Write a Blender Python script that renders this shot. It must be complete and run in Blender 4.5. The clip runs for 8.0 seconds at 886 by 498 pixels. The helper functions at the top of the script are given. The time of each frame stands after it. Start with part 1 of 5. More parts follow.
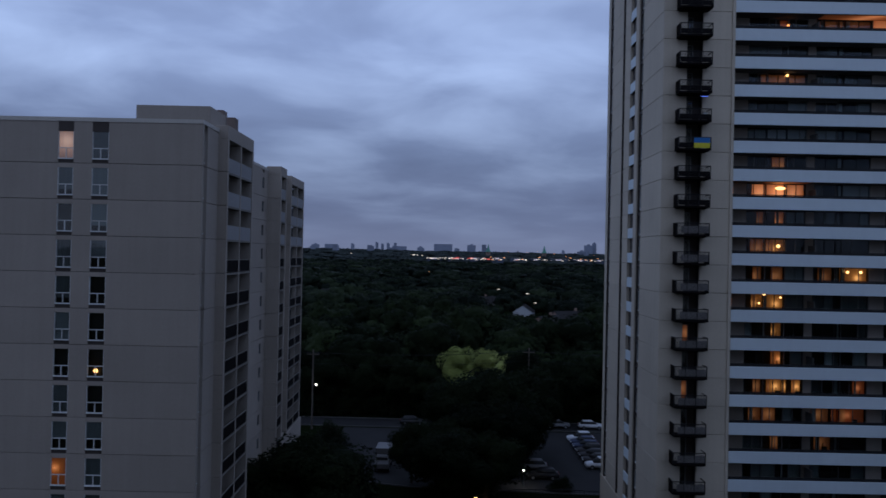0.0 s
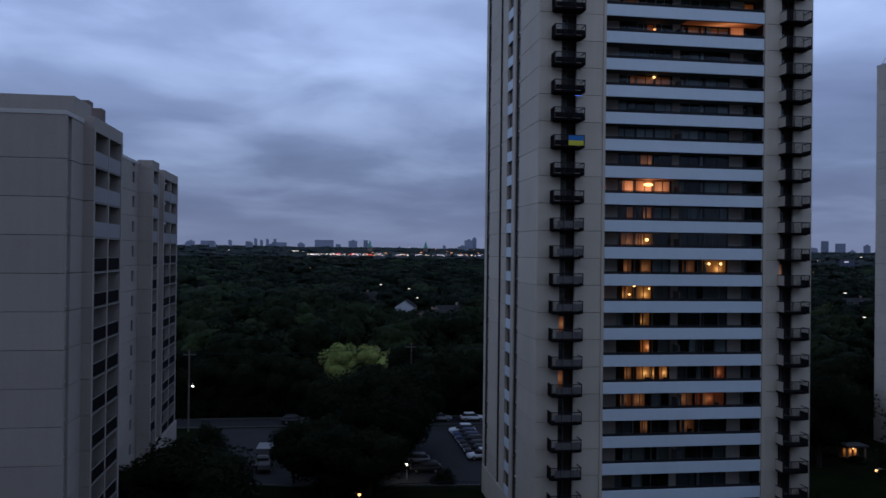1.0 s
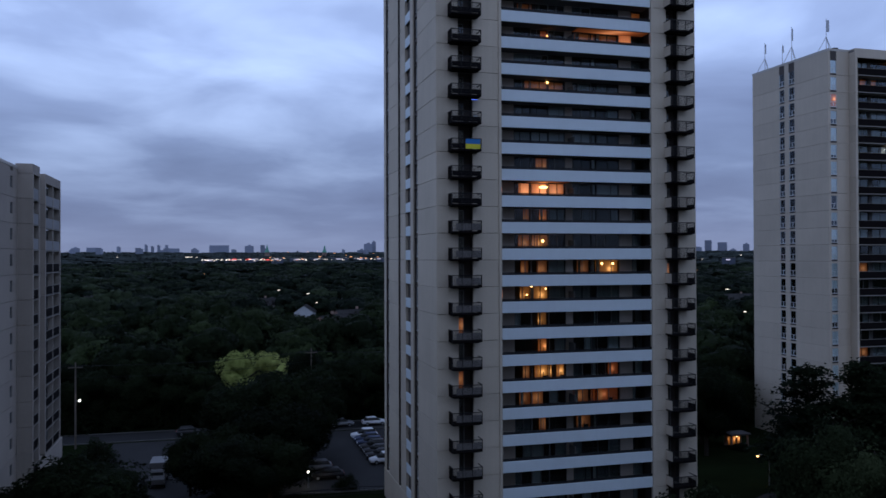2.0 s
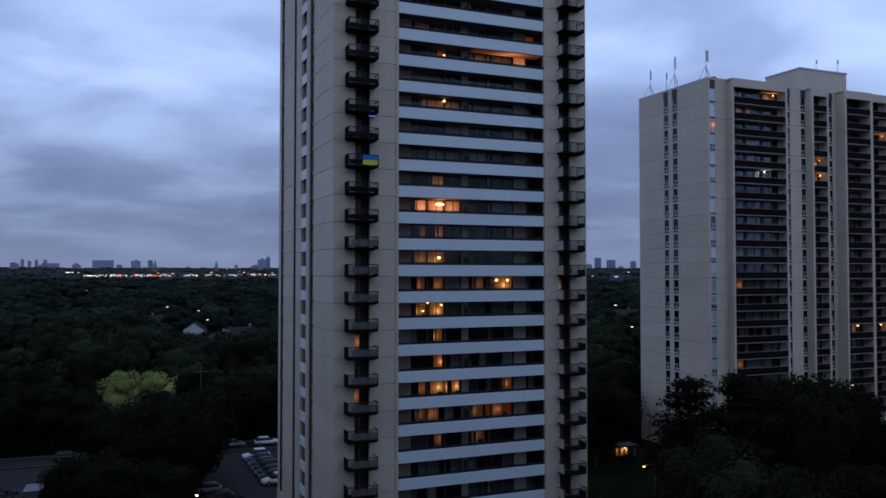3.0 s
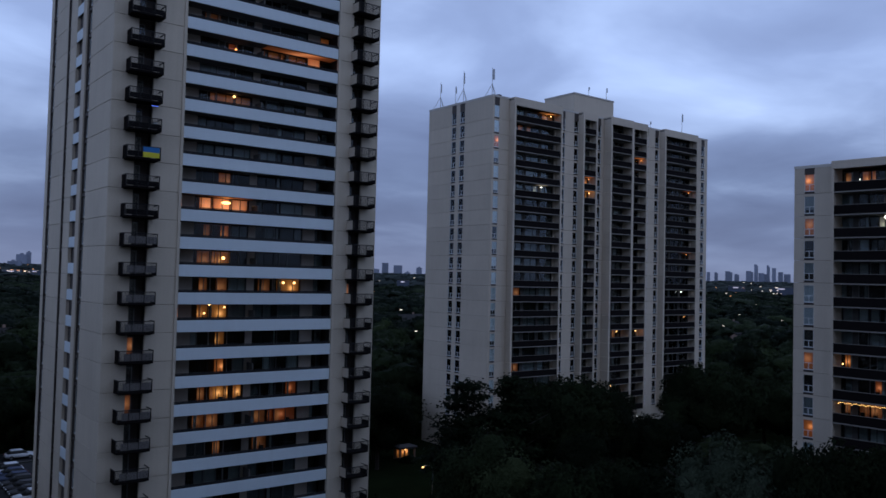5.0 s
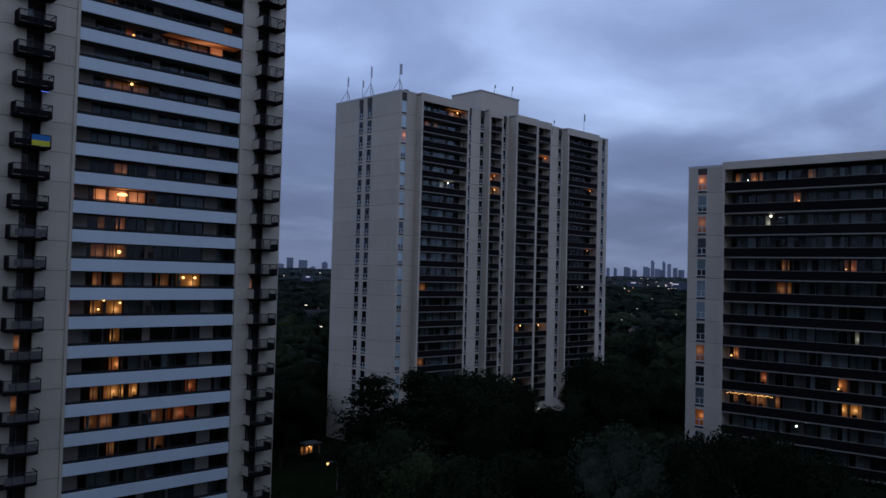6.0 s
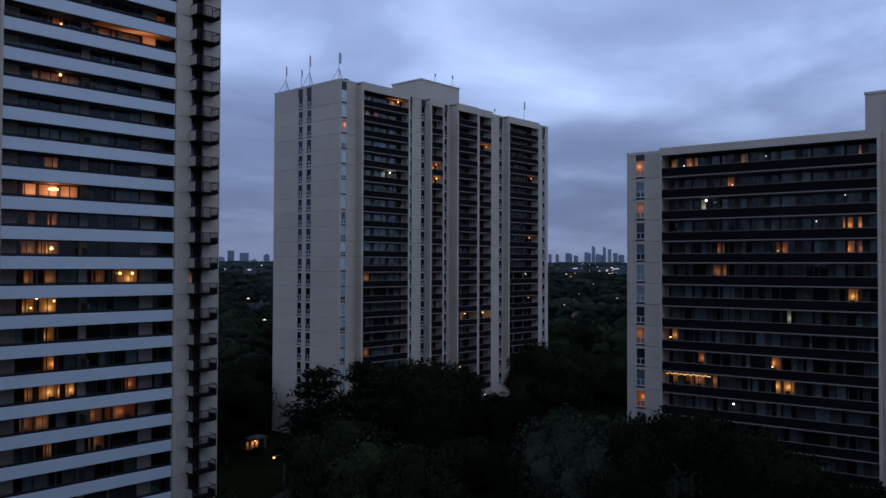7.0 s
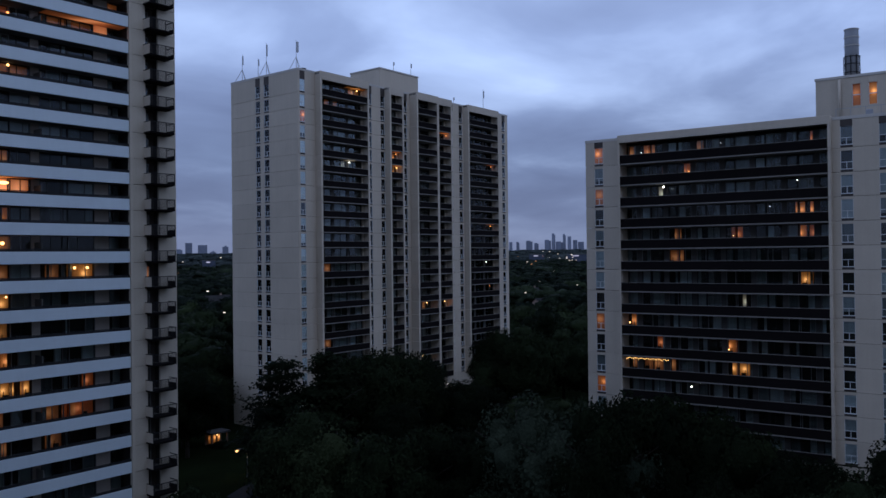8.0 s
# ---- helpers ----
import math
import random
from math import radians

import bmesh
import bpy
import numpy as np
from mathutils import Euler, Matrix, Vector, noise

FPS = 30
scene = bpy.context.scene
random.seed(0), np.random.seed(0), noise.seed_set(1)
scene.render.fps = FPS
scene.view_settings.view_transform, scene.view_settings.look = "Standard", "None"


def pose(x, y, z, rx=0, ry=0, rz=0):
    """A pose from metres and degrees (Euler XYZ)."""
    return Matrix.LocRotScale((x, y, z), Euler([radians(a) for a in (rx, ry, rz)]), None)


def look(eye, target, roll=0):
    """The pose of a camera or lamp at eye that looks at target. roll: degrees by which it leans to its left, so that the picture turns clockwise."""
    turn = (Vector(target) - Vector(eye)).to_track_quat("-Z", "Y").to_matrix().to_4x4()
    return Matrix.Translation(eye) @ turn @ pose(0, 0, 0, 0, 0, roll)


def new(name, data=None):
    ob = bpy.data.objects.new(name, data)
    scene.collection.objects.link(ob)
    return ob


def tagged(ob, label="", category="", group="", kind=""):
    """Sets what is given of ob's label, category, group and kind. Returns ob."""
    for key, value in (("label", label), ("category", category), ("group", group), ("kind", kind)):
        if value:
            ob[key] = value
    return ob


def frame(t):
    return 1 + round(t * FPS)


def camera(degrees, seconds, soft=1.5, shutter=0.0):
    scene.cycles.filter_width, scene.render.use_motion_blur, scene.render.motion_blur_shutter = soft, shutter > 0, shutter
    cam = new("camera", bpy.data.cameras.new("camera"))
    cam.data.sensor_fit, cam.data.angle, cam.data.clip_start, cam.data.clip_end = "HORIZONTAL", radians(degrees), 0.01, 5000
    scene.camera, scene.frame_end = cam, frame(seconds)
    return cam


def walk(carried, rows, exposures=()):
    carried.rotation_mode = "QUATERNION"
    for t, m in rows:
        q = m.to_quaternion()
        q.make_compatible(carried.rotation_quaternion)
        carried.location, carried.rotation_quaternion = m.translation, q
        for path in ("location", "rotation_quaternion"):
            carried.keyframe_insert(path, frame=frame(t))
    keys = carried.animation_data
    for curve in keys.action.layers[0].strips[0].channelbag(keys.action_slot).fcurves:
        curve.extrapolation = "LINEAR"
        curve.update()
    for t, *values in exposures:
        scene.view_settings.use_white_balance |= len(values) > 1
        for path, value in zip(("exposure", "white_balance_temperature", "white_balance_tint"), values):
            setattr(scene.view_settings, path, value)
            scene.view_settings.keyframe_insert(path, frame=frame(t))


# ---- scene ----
EYE = (0.0, 0.0, 31.0)
cam = camera(57.54, 8.0, soft=1.5, shutter=0.2)
# seconds, yaw, pitch, roll: the camera turns to the right where it stands
TURN = [
    (0.0, 0.000, 0.475, -1.179),
    (0.3, -2.768, 0.411, -1.347),
    (0.5, -4.234, 0.320, -1.412),
    (0.8, -6.978, 0.280, -0.996),
    (1.0, -8.383, 0.288, -0.675),
    (2.3, -17.715, 0.801, 0.248),
    (2.5, -19.203, 1.041, 0.221),
    (2.8, -21.489, 1.435, 0.020),
    (3.0, -22.839, 1.693, 0.001),
    (3.2, -24.717, 1.964, -0.165),
    (3.5, -27.130, 2.103, -0.516),
    (3.8, -29.677, 2.148, -0.932),
    (4.0, -31.294, 2.171, -1.196),
    (4.2, -32.756, 2.194, -1.367),
    (4.5, -34.695, 2.212, -1.511),
    (4.7, -35.903, 2.183, -1.407),
    (5.8, -43.243, 2.028, -1.599),
    (6.0, -44.462, 1.959, -1.475),
    (6.2, -45.334, 1.878, -1.302),
    (6.5, -46.820, 1.665, -0.879),
    (6.8, -47.748, 1.446, -0.491),
    (7.0, -48.441, 1.252, -0.207),
    (7.2, -48.988, 1.062, 0.115),
    (7.5, -49.914, 0.787, 0.392),
    (7.7, -50.497, 0.641, 0.470),
    (8.0, -51.185, 0.474, 0.646),
]
walk(cam, [(t, pose(*EYE, 90 + p, r, y)) for t, y, p, r in TURN],
     exposures=[(0.0, -0.3), (1.0, -0.15), (2.5, 0.25), (3.5, 0.0), (4.5, 0.05), (6.0, -0.2), (7.0, 0.0), (8.0, 0.0)])

# ---- world: an overcast sky just after sunset ----
def math_node(nt, op, a, b=None, clamp=False):
    n = nt.nodes.new("ShaderNodeMath")
    n.operation, n.use_clamp = op, clamp
    for i, v in enumerate((a, b)):
        if v is None:
            continue
        if isinstance(v, (int, float)):
            n.inputs[i].default_value = v
        else:
            nt.links.new(v, n.inputs[i])
    return n.outputs[0]


def ramp_node(nt, fac, stops):
    n = nt.nodes.new("ShaderNodeValToRGB")
    els = n.color_ramp.elements
    while len(els) < len(stops):
        els.new(0.5)
    for e, (p, c) in zip(els, stops):
        e.position, e.color = p, (*c, 1)
    nt.links.new(fac, n.inputs[0])
    return n.outputs[0]


def noise_node(nt, vec, scale, detail=4.0, rough=0.55, distort=0.0):
    n = nt.nodes.new("ShaderNodeTexNoise")
    n.inputs["Scale"].default_value, n.inputs["Detail"].default_value = scale, detail
    n.inputs["Roughness"].default_value, n.inputs["Distortion"].default_value = rough, distort
    if vec is not None:
        nt.links.new(vec, n.inputs["Vector"])
    return n.outputs["Fac"]


def mix_node(nt, fac, a, b, blend="MIX"):
    n = nt.nodes.new("ShaderNodeMix")
    n.data_type, n.blend_type = "RGBA", blend
    for sock, v in ((n.inputs["Factor"], fac), (n.inputs["A"], a), (n.inputs["B"], b)):
        if isinstance(v, (int, float)):
            sock.default_value = v
        elif isinstance(v, tuple):
            sock.default_value = (*v, 1)
        else:
            nt.links.new(v, sock)
    return n.outputs["Result"]


def make_world():
    w = bpy.data.worlds.new("dusk_sky")
    scene.world = w
    w.use_nodes = True
    nt = w.node_tree
    nt.nodes.clear()
    tc = nt.nodes.new("ShaderNodeTexCoord")
    sep = nt.nodes.new("ShaderNodeSeparateXYZ")
    nt.links.new(tc.outputs["Generated"], sep.inputs[0])
    x, y, zc = sep.outputs
    up = math_node(nt, "MAXIMUM", zc, 0.0)
    den = math_node(nt, "ADD", up, 0.16)
    comb = nt.nodes.new("ShaderNodeCombineXYZ")
    nt.links.new(math_node(nt, "DIVIDE", x, den), comb.inputs[0])
    nt.links.new(math_node(nt, "DIVIDE", y, den), comb.inputs[1])
    big = noise_node(nt, comb.outputs[0], 0.5, 3.0, 0.5, 0.3)
    small = noise_node(nt, comb.outputs[0], 1.5, 5.0, 0.5, 0.3)
    cloud = math_node(nt, "ADD", math_node(nt, "MULTIPLY", big, 0.55), math_node(nt, "MULTIPLY", small, 0.45))
    cloud = math_node(nt, "ADD", math_node(nt, "MULTIPLY", math_node(nt, "SUBTRACT", cloud, 0.5), 2.5), 0.52, True)
    col = ramp_node(nt, cloud, SKY_CLOUD)
    # the layer is lighter overhead than low down, where it is seen through more of itself
    lift = ramp_node(nt, up, SKY_LIFT)
    col = mix_node(nt, 1.0, col, lift, "MULTIPLY")
    # a paler strip along the horizon
    band = ramp_node(nt, up, [(0.0, (1, 1, 1)), (0.05, (0.35, 0.35, 0.35)), (0.12, (0, 0, 0))])
    col = mix_node(nt, band, col, SKY_HORIZON)
    bg = nt.nodes.new("ShaderNodeBackground")
    bg.inputs["Strength"].default_value = SKY_STRENGTH
    nt.links.new(col, bg.inputs["Color"])
    out = nt.nodes.new("ShaderNodeOutputWorld")
    nt.links.new(bg.outputs[0], out.inputs[0])


SKY_STRENGTH = 1.0
SKY_CLOUD = [(0.0, (0.12, 0.157, 0.292)), (0.45, (0.20, 0.263, 0.458)), (0.75, (0.33, 0.425, 0.685)), (1.0, (0.45, 0.565, 0.865))]
SKY_LIFT = [(0.0, (0.84, 0.86, 0.86)), (0.06, (0.80, 0.82, 0.83)), (0.12, (0.98, 1.01, 1.01)), (0.25, (1.62, 1.68, 1.68)), (1.0, (1.5, 1.5, 1.45))]
SKY_HORIZON = (0.19, 0.23, 0.38)
make_world()

# the last light of the west, spread by the cloud, from behind the camera
dusk = new("dusk_light", bpy.data.lights.new("dusk_light", "SUN"))
dusk.data.energy, dusk.data.angle, dusk.data.color = 0.10, radians(60), (1.0, 0.93, 0.84)
dusk.matrix_world = look((0, 0, 60), (25, 60, 30))


# ---- materials ----
def shader(name):
    m = bpy.data.materials.new(name)
    m.use_nodes = True
    nt = m.node_tree
    return m, nt, nt.nodes["Principled BSDF"]


def weathered(name, colour, rough=0.85, grain=6.0, stain=0.35, bump=0.3, spread=0.10, streak=True, gloss=0.25, speck=0.16):
    """A mineral or painted surface: fine grain, broad stains, rain streaks, a little difference from piece to piece."""
    m, nt, p = shader(name)
    geo = nt.nodes.new("ShaderNodeNewGeometry")
    fine = noise_node(nt, geo.outputs["Position"], grain, 5.0, 0.6)
    broad = noise_node(nt, geo.outputs["Position"], 0.22, 3.0, 0.55)
    info = nt.nodes.new("ShaderNodeObjectInfo")
    v = math_node(nt, "ADD", math_node(nt, "MULTIPLY", math_node(nt, "SUBTRACT", fine, 0.5), speck),
                  math_node(nt, "MULTIPLY", math_node(nt, "SUBTRACT", broad, 0.5), stain * 1.6))
    v = math_node(nt, "ADD", v, math_node(nt, "MULTIPLY", math_node(nt, "SUBTRACT", info.outputs["Random"], 0.5), spread))
    if streak:
        mp = nt.nodes.new("ShaderNodeMapping")
        mp.inputs["Scale"].default_value = (2.2, 2.2, 0.09)
        nt.links.new(geo.outputs["Position"], mp.inputs[0])
        s = noise_node(nt, mp.outputs[0], 1.0, 4.0, 0.6)
        v = math_node(nt, "ADD", v, math_node(nt, "MULTIPLY", math_node(nt, "SUBTRACT", s, 0.5), stain))
    v = math_node(nt, "ADD", v, 1.0)
    cc = nt.nodes.new("ShaderNodeCombineColor")
    for i in range(3):
        nt.links.new(v, cc.inputs[i])
    nt.links.new(mix_node(nt, 1.0, colour, cc.outputs[0], "MULTIPLY"), p.inputs["Base Color"])
    p.inputs["Roughness"].default_value = rough
    p.inputs["Specular IOR Level"].default_value = gloss
    bp = nt.nodes.new("ShaderNodeBump")
    bp.inputs["Strength"].default_value, bp.inputs["Distance"].default_value = bump, 0.02
    nt.links.new(fine, bp.inputs["Height"])
    nt.links.new(bp.outputs[0], p.inputs["Normal"])
    return m


def metal(name, colour, rough=0.5):
    m = weathered(name, colour, rough, 20.0, 0.2, 0.1, 0.1, False)
    m.node_tree.nodes["Principled BSDF"].inputs["Metallic"].default_value = 0.7
    return m


def glass(name, tint, ior=1.42):
    """A window pane: a mirror by Fresnel over a clear sheet."""
    m, nt, p = shader(name)
    nt.nodes.remove(p)
    tr = nt.nodes.new("ShaderNodeBsdfTransparent")
    tr.inputs[0].default_value = (*tint, 1)
    gl = nt.nodes.new("ShaderNodeBsdfGlossy")
    gl.inputs["Roughness"].default_value = 0.04
    gl.inputs["Color"].default_value = (0.9, 0.95, 1.0, 1)
    fr = nt.nodes.new("ShaderNodeFresnel")
    fr.inputs["IOR"].default_value = ior
    mx = nt.nodes.new("ShaderNodeMixShader")
    nt.links.new(fr.outputs[0], mx.inputs[0])
    nt.links.new(tr.outputs[0], mx.inputs[1])
    nt.links.new(gl.outputs[0], mx.inputs[2])
    nt.links.new(mx.outputs[0], nt.nodes["Material Output"].inputs[0])
    return m


def cloth(name, dark, light):
    """Curtains and blinds: from object to object lighter or darker, with upright folds."""
    m, nt, p = shader(name)
    info = nt.nodes.new("ShaderNodeObjectInfo")
    geo = nt.nodes.new("ShaderNodeNewGeometry")
    mp = nt.nodes.new("ShaderNodeMapping")
    mp.inputs["Scale"].default_value = (5.0, 5.0, 0.3)
    nt.links.new(geo.outputs["Position"], mp.inputs[0])
    folds = noise_node(nt, mp.outputs[0], 1.0, 3.0)
    f = math_node(nt, "ADD", math_node(nt, "MULTIPLY", info.outputs["Random"], 0.8), math_node(nt, "MULTIPLY", folds, 0.35), True)
    nt.links.new(mix_node(nt, f, dark, light), p.inputs["Base Color"])
    p.inputs["Roughness"].default_value = 0.9
    return m


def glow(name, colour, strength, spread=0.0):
    """Emission: bulbs, and walls, ceilings and curtains of lit rooms with painted lamp falloff."""
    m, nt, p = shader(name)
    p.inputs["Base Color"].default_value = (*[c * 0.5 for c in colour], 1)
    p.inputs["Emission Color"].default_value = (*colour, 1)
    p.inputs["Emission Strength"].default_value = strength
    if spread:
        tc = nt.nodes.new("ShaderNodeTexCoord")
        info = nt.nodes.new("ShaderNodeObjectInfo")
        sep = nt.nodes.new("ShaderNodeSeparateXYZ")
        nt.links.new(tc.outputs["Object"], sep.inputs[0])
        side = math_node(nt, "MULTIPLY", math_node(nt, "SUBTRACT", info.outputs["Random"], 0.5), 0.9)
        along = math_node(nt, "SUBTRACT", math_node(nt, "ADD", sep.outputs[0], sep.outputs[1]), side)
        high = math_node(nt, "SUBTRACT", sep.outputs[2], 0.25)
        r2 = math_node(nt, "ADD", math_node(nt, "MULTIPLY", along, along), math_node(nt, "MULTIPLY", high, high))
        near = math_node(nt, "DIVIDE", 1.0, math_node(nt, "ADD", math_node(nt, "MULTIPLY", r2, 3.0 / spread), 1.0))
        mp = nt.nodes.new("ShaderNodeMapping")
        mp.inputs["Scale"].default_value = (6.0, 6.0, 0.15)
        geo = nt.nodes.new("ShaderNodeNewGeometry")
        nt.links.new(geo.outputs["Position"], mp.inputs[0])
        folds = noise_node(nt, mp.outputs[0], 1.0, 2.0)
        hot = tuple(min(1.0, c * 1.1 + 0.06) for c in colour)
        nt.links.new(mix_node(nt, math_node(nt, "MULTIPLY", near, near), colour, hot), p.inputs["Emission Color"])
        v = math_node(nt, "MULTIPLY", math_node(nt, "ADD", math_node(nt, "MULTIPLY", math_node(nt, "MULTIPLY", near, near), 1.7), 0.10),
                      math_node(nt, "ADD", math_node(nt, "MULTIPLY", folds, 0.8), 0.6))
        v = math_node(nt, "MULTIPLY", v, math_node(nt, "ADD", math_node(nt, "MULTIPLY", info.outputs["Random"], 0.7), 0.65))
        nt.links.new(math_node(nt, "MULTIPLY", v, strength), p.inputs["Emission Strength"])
    return m


def foliage(name, dark, light, rough=0.7):
    """Leaves: colour differs from tree to tree, and the light falls on the crown as on a soft mass."""
    m, nt, p = shader(name)
    geo = nt.nodes.new("ShaderNodeNewGeometry")
    info = nt.nodes.new("ShaderNodeObjectInfo")
    tint = nt.nodes.new("ShaderNodeAttribute")
    tint.attribute_name = "tint"
    n = noise_node(nt, geo.outputs["Position"], 0.25, 3.0)
    f = math_node(nt, "ADD", math_node(nt, "MULTIPLY", geo.outputs["Random Per Island"], 0.10),
                  math_node(nt, "MULTIPLY", math_node(nt, "SUBTRACT", n, 0.30), 0.8))
    f = math_node(nt, "ADD", f, tint.outputs["Fac"])
    f = math_node(nt, "ADD", f, math_node(nt, "MULTIPLY", math_node(nt, "SUBTRACT", info.outputs["Random"], 0.5), 0.5), True)
    nt.links.new(mix_node(nt, f, dark, light), p.inputs["Base Color"])
    p.inputs["Roughness"].default_value = rough
    p.inputs["Specular IOR Level"].default_value = 0.02
    soft = nt.nodes.new("ShaderNodeAttribute")
    soft.attribute_name = "soft"
    tr = nt.nodes.new("ShaderNodeVectorTransform")
    tr.vector_type, tr.convert_from, tr.convert_to = "NORMAL", "OBJECT", "WORLD"
    nt.links.new(soft.outputs["Vector"], tr.inputs[0])
    lean = nt.nodes.new("ShaderNodeVectorMath")
    lean.operation = "MULTIPLY_ADD"
    lean.inputs[1].default_value, lean.inputs[2].default_value = (0.75, 0.75, 0.75), (0.0, 0.0, 0.22)
    nt.links.new(tr.outputs[0], lean.inputs[0])
    vm = nt.nodes.new("ShaderNodeVectorMath")
    vm.operation = "MULTIPLY_ADD"
    vm.inputs[1].default_value = (0.22, 0.22, 0.22)
    nt.links.new(geo.outputs["Normal"], vm.inputs[0])
    nt.links.new(lean.outputs[0], vm.inputs[2])
    nz = nt.nodes.new("ShaderNodeVectorMath")
    nz.operation = "NORMALIZE"
    nt.links.new(vm.outputs[0], nz.inputs[0])
    # sprays of leaves stand out of the mass
    spray = noise_node(nt, geo.outputs["Position"], 1.6, 5.0, 0.7)
    bp = nt.nodes.new("ShaderNodeBump")
    bp.inputs["Strength"].default_value, bp.inputs["Distance"].default_value = 1.0, 0.55
    nt.links.new(spray, bp.inputs["Height"])
    nt.links.new(nz.outputs[0], bp.inputs["Normal"])
    nt.links.new(bp.outputs[0], p.inputs["Normal"])
    return m


M_TOWER = weathered("precast_beige", (0.50, 0.44, 0.355), 0.85, 5.0, 0.16)
M_LEFT = weathered("precast_grey", (0.34, 0.30, 0.262), 0.85, 5.0, 0.16)
M_SLAB = weathered("precast_buff", (0.51, 0.445, 0.362), 0.85, 5.0, 0.16)
M_WHITE = weathered("white_painted_panel", (0.575, 0.65, 0.69), 0.6, 3.0, 0.10, 0.15, 0.06, True, 0.25, 0.05)
# Near-black for solid cores: the darkness of unlit rooms is put into the colour.
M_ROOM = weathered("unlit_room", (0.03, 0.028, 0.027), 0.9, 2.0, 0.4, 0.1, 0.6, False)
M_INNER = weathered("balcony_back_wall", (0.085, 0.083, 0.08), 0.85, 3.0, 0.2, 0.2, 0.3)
M_BACK_WARM = weathered("warm_grey_render", (0.36, 0.32, 0.28), 0.85, 3.0, 0.2, 0.2, 0.5)
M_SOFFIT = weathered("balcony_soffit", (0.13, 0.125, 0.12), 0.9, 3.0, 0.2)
M_DARKPAR = weathered("dark_brown_panel", (0.010, 0.0085, 0.009), 0.7, 6.0, 0.2, 0.1, 0.2, True, 0.02)
M_EDGE = weathered("pale_slab_edge", (0.20, 0.185, 0.165), 0.8, 4.0, 0.2)
M_RAIL = weathered("dark_railing", (0.022, 0.022, 0.024), 0.6, 20.0, 0.2, 0.1, 0.1, False, 0.12)
M_PALE_RAIL = weathered("grey_railing_board", (0.21, 0.20, 0.195), 0.7, 8.0, 0.25)
M_FRAME = weathered("white_window_frame", (0.66, 0.68, 0.69), 0.5, 8.0, 0.1, 0.05)
M_SPANDREL = weathered("dark_spandrel", (0.06, 0.05, 0.046), 0.6, 6.0, 0.2)
M_PANE = glass("window_glass", (0.95, 0.98, 0.98))
# Balcony shade put into the glass: darker tint and weaker mirror than window_glass.
M_PANE_DARK = glass("shaded_glass", (0.90, 0.95, 0.95), 1.30)
M_BLIND = cloth("blind", (0.02, 0.024, 0.027), (0.20, 0.235, 0.25))
M_BLIND_PALE = cloth("pale_blind", (0.03, 0.035, 0.037), (0.40, 0.44, 0.45))
M_BLIND_WHITE = cloth("white_blind", (0.42, 0.49, 0.51), (0.86, 0.93, 0.95))
M_CURTAIN = cloth("curtain", (0.010, 0.010, 0.011), (0.36, 0.37, 0.37))
M_COPING = weathered("metal_coping", (0.50, 0.47, 0.43), 0.6, 6.0, 0.15)
M_ROOFING = weathered("gravel_roof", (0.16, 0.155, 0.15), 0.95, 9.0, 0.3)
M_ASPHALT = weathered("asphalt", (0.027, 0.027, 0.028), 0.9, 8.0, 0.3, 0.4, 0.0, False, 0.12)
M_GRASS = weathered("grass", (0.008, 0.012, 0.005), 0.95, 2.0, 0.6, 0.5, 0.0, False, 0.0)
M_KERB = weathered("kerb_concrete", (0.085, 0.083, 0.08), 0.9, 8.0, 0.2)
M_BARK = weathered("bark", (0.035, 0.029, 0.024), 0.95, 9.0, 0.4, 0.8)
M_POLE = weathered("pole_wood", (0.12, 0.10, 0.085), 0.9, 9.0, 0.3)
M_DOORFRAME = weathered("grey_door_frame", (0.16, 0.165, 0.17), 0.6, 12.0, 0.1)
M_STEEL = metal("galvanised_steel", (0.35, 0.36, 0.38), 0.45)
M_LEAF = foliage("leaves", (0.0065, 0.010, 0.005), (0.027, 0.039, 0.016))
M_LEAF_PALE = foliage("pale_leaves", (0.020, 0.028, 0.013), (0.060, 0.076, 0.034))
M_LEAF_WILLOW = foliage("willow_leaves", (0.026, 0.036, 0.024), (0.060, 0.075, 0.048))
M_LEAF_YELLOW = foliage("yellow_leaves", (0.30, 0.35, 0.10), (0.58, 0.60, 0.20))
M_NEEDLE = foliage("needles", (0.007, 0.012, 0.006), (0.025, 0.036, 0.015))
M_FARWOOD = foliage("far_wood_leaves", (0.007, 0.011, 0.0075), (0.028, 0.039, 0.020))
# Lighter, bluer leaves: distance haze is put into the canopy colour.
M_HAZED_WOOD = foliage("hazed_horizon_leaves", (0.030, 0.038, 0.036), (0.060, 0.070, 0.062))
# Room surfaces in these glow by themselves in place of lamplight.
M_LIT = {
    "warm": glow("lit_room_warm", (1.0, 0.27, 0.06), 0.52, 0.4),
    "dim": glow("lit_room_dim", (1.0, 0.30, 0.09), 0.13, 1.0),
    "yellow": glow("lit_room_yellow", (1.0, 0.34, 0.075), 0.66, 0.45),
    "red": glow("lit_room_red", (1.0, 0.22, 0.06), 0.30, 0.4),
    "white": glow("lit_room_white", (1.0, 0.80, 0.58), 0.30, 0.6),
    "peach": glow("lit_room_peach", (1.0, 0.25, 0.07), 0.50, 5.0),
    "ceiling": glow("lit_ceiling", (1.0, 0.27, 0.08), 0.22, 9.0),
    "blush": glow("lit_curtain_blush", (1.0, 0.54, 0.42), 0.26, 3.0),
}
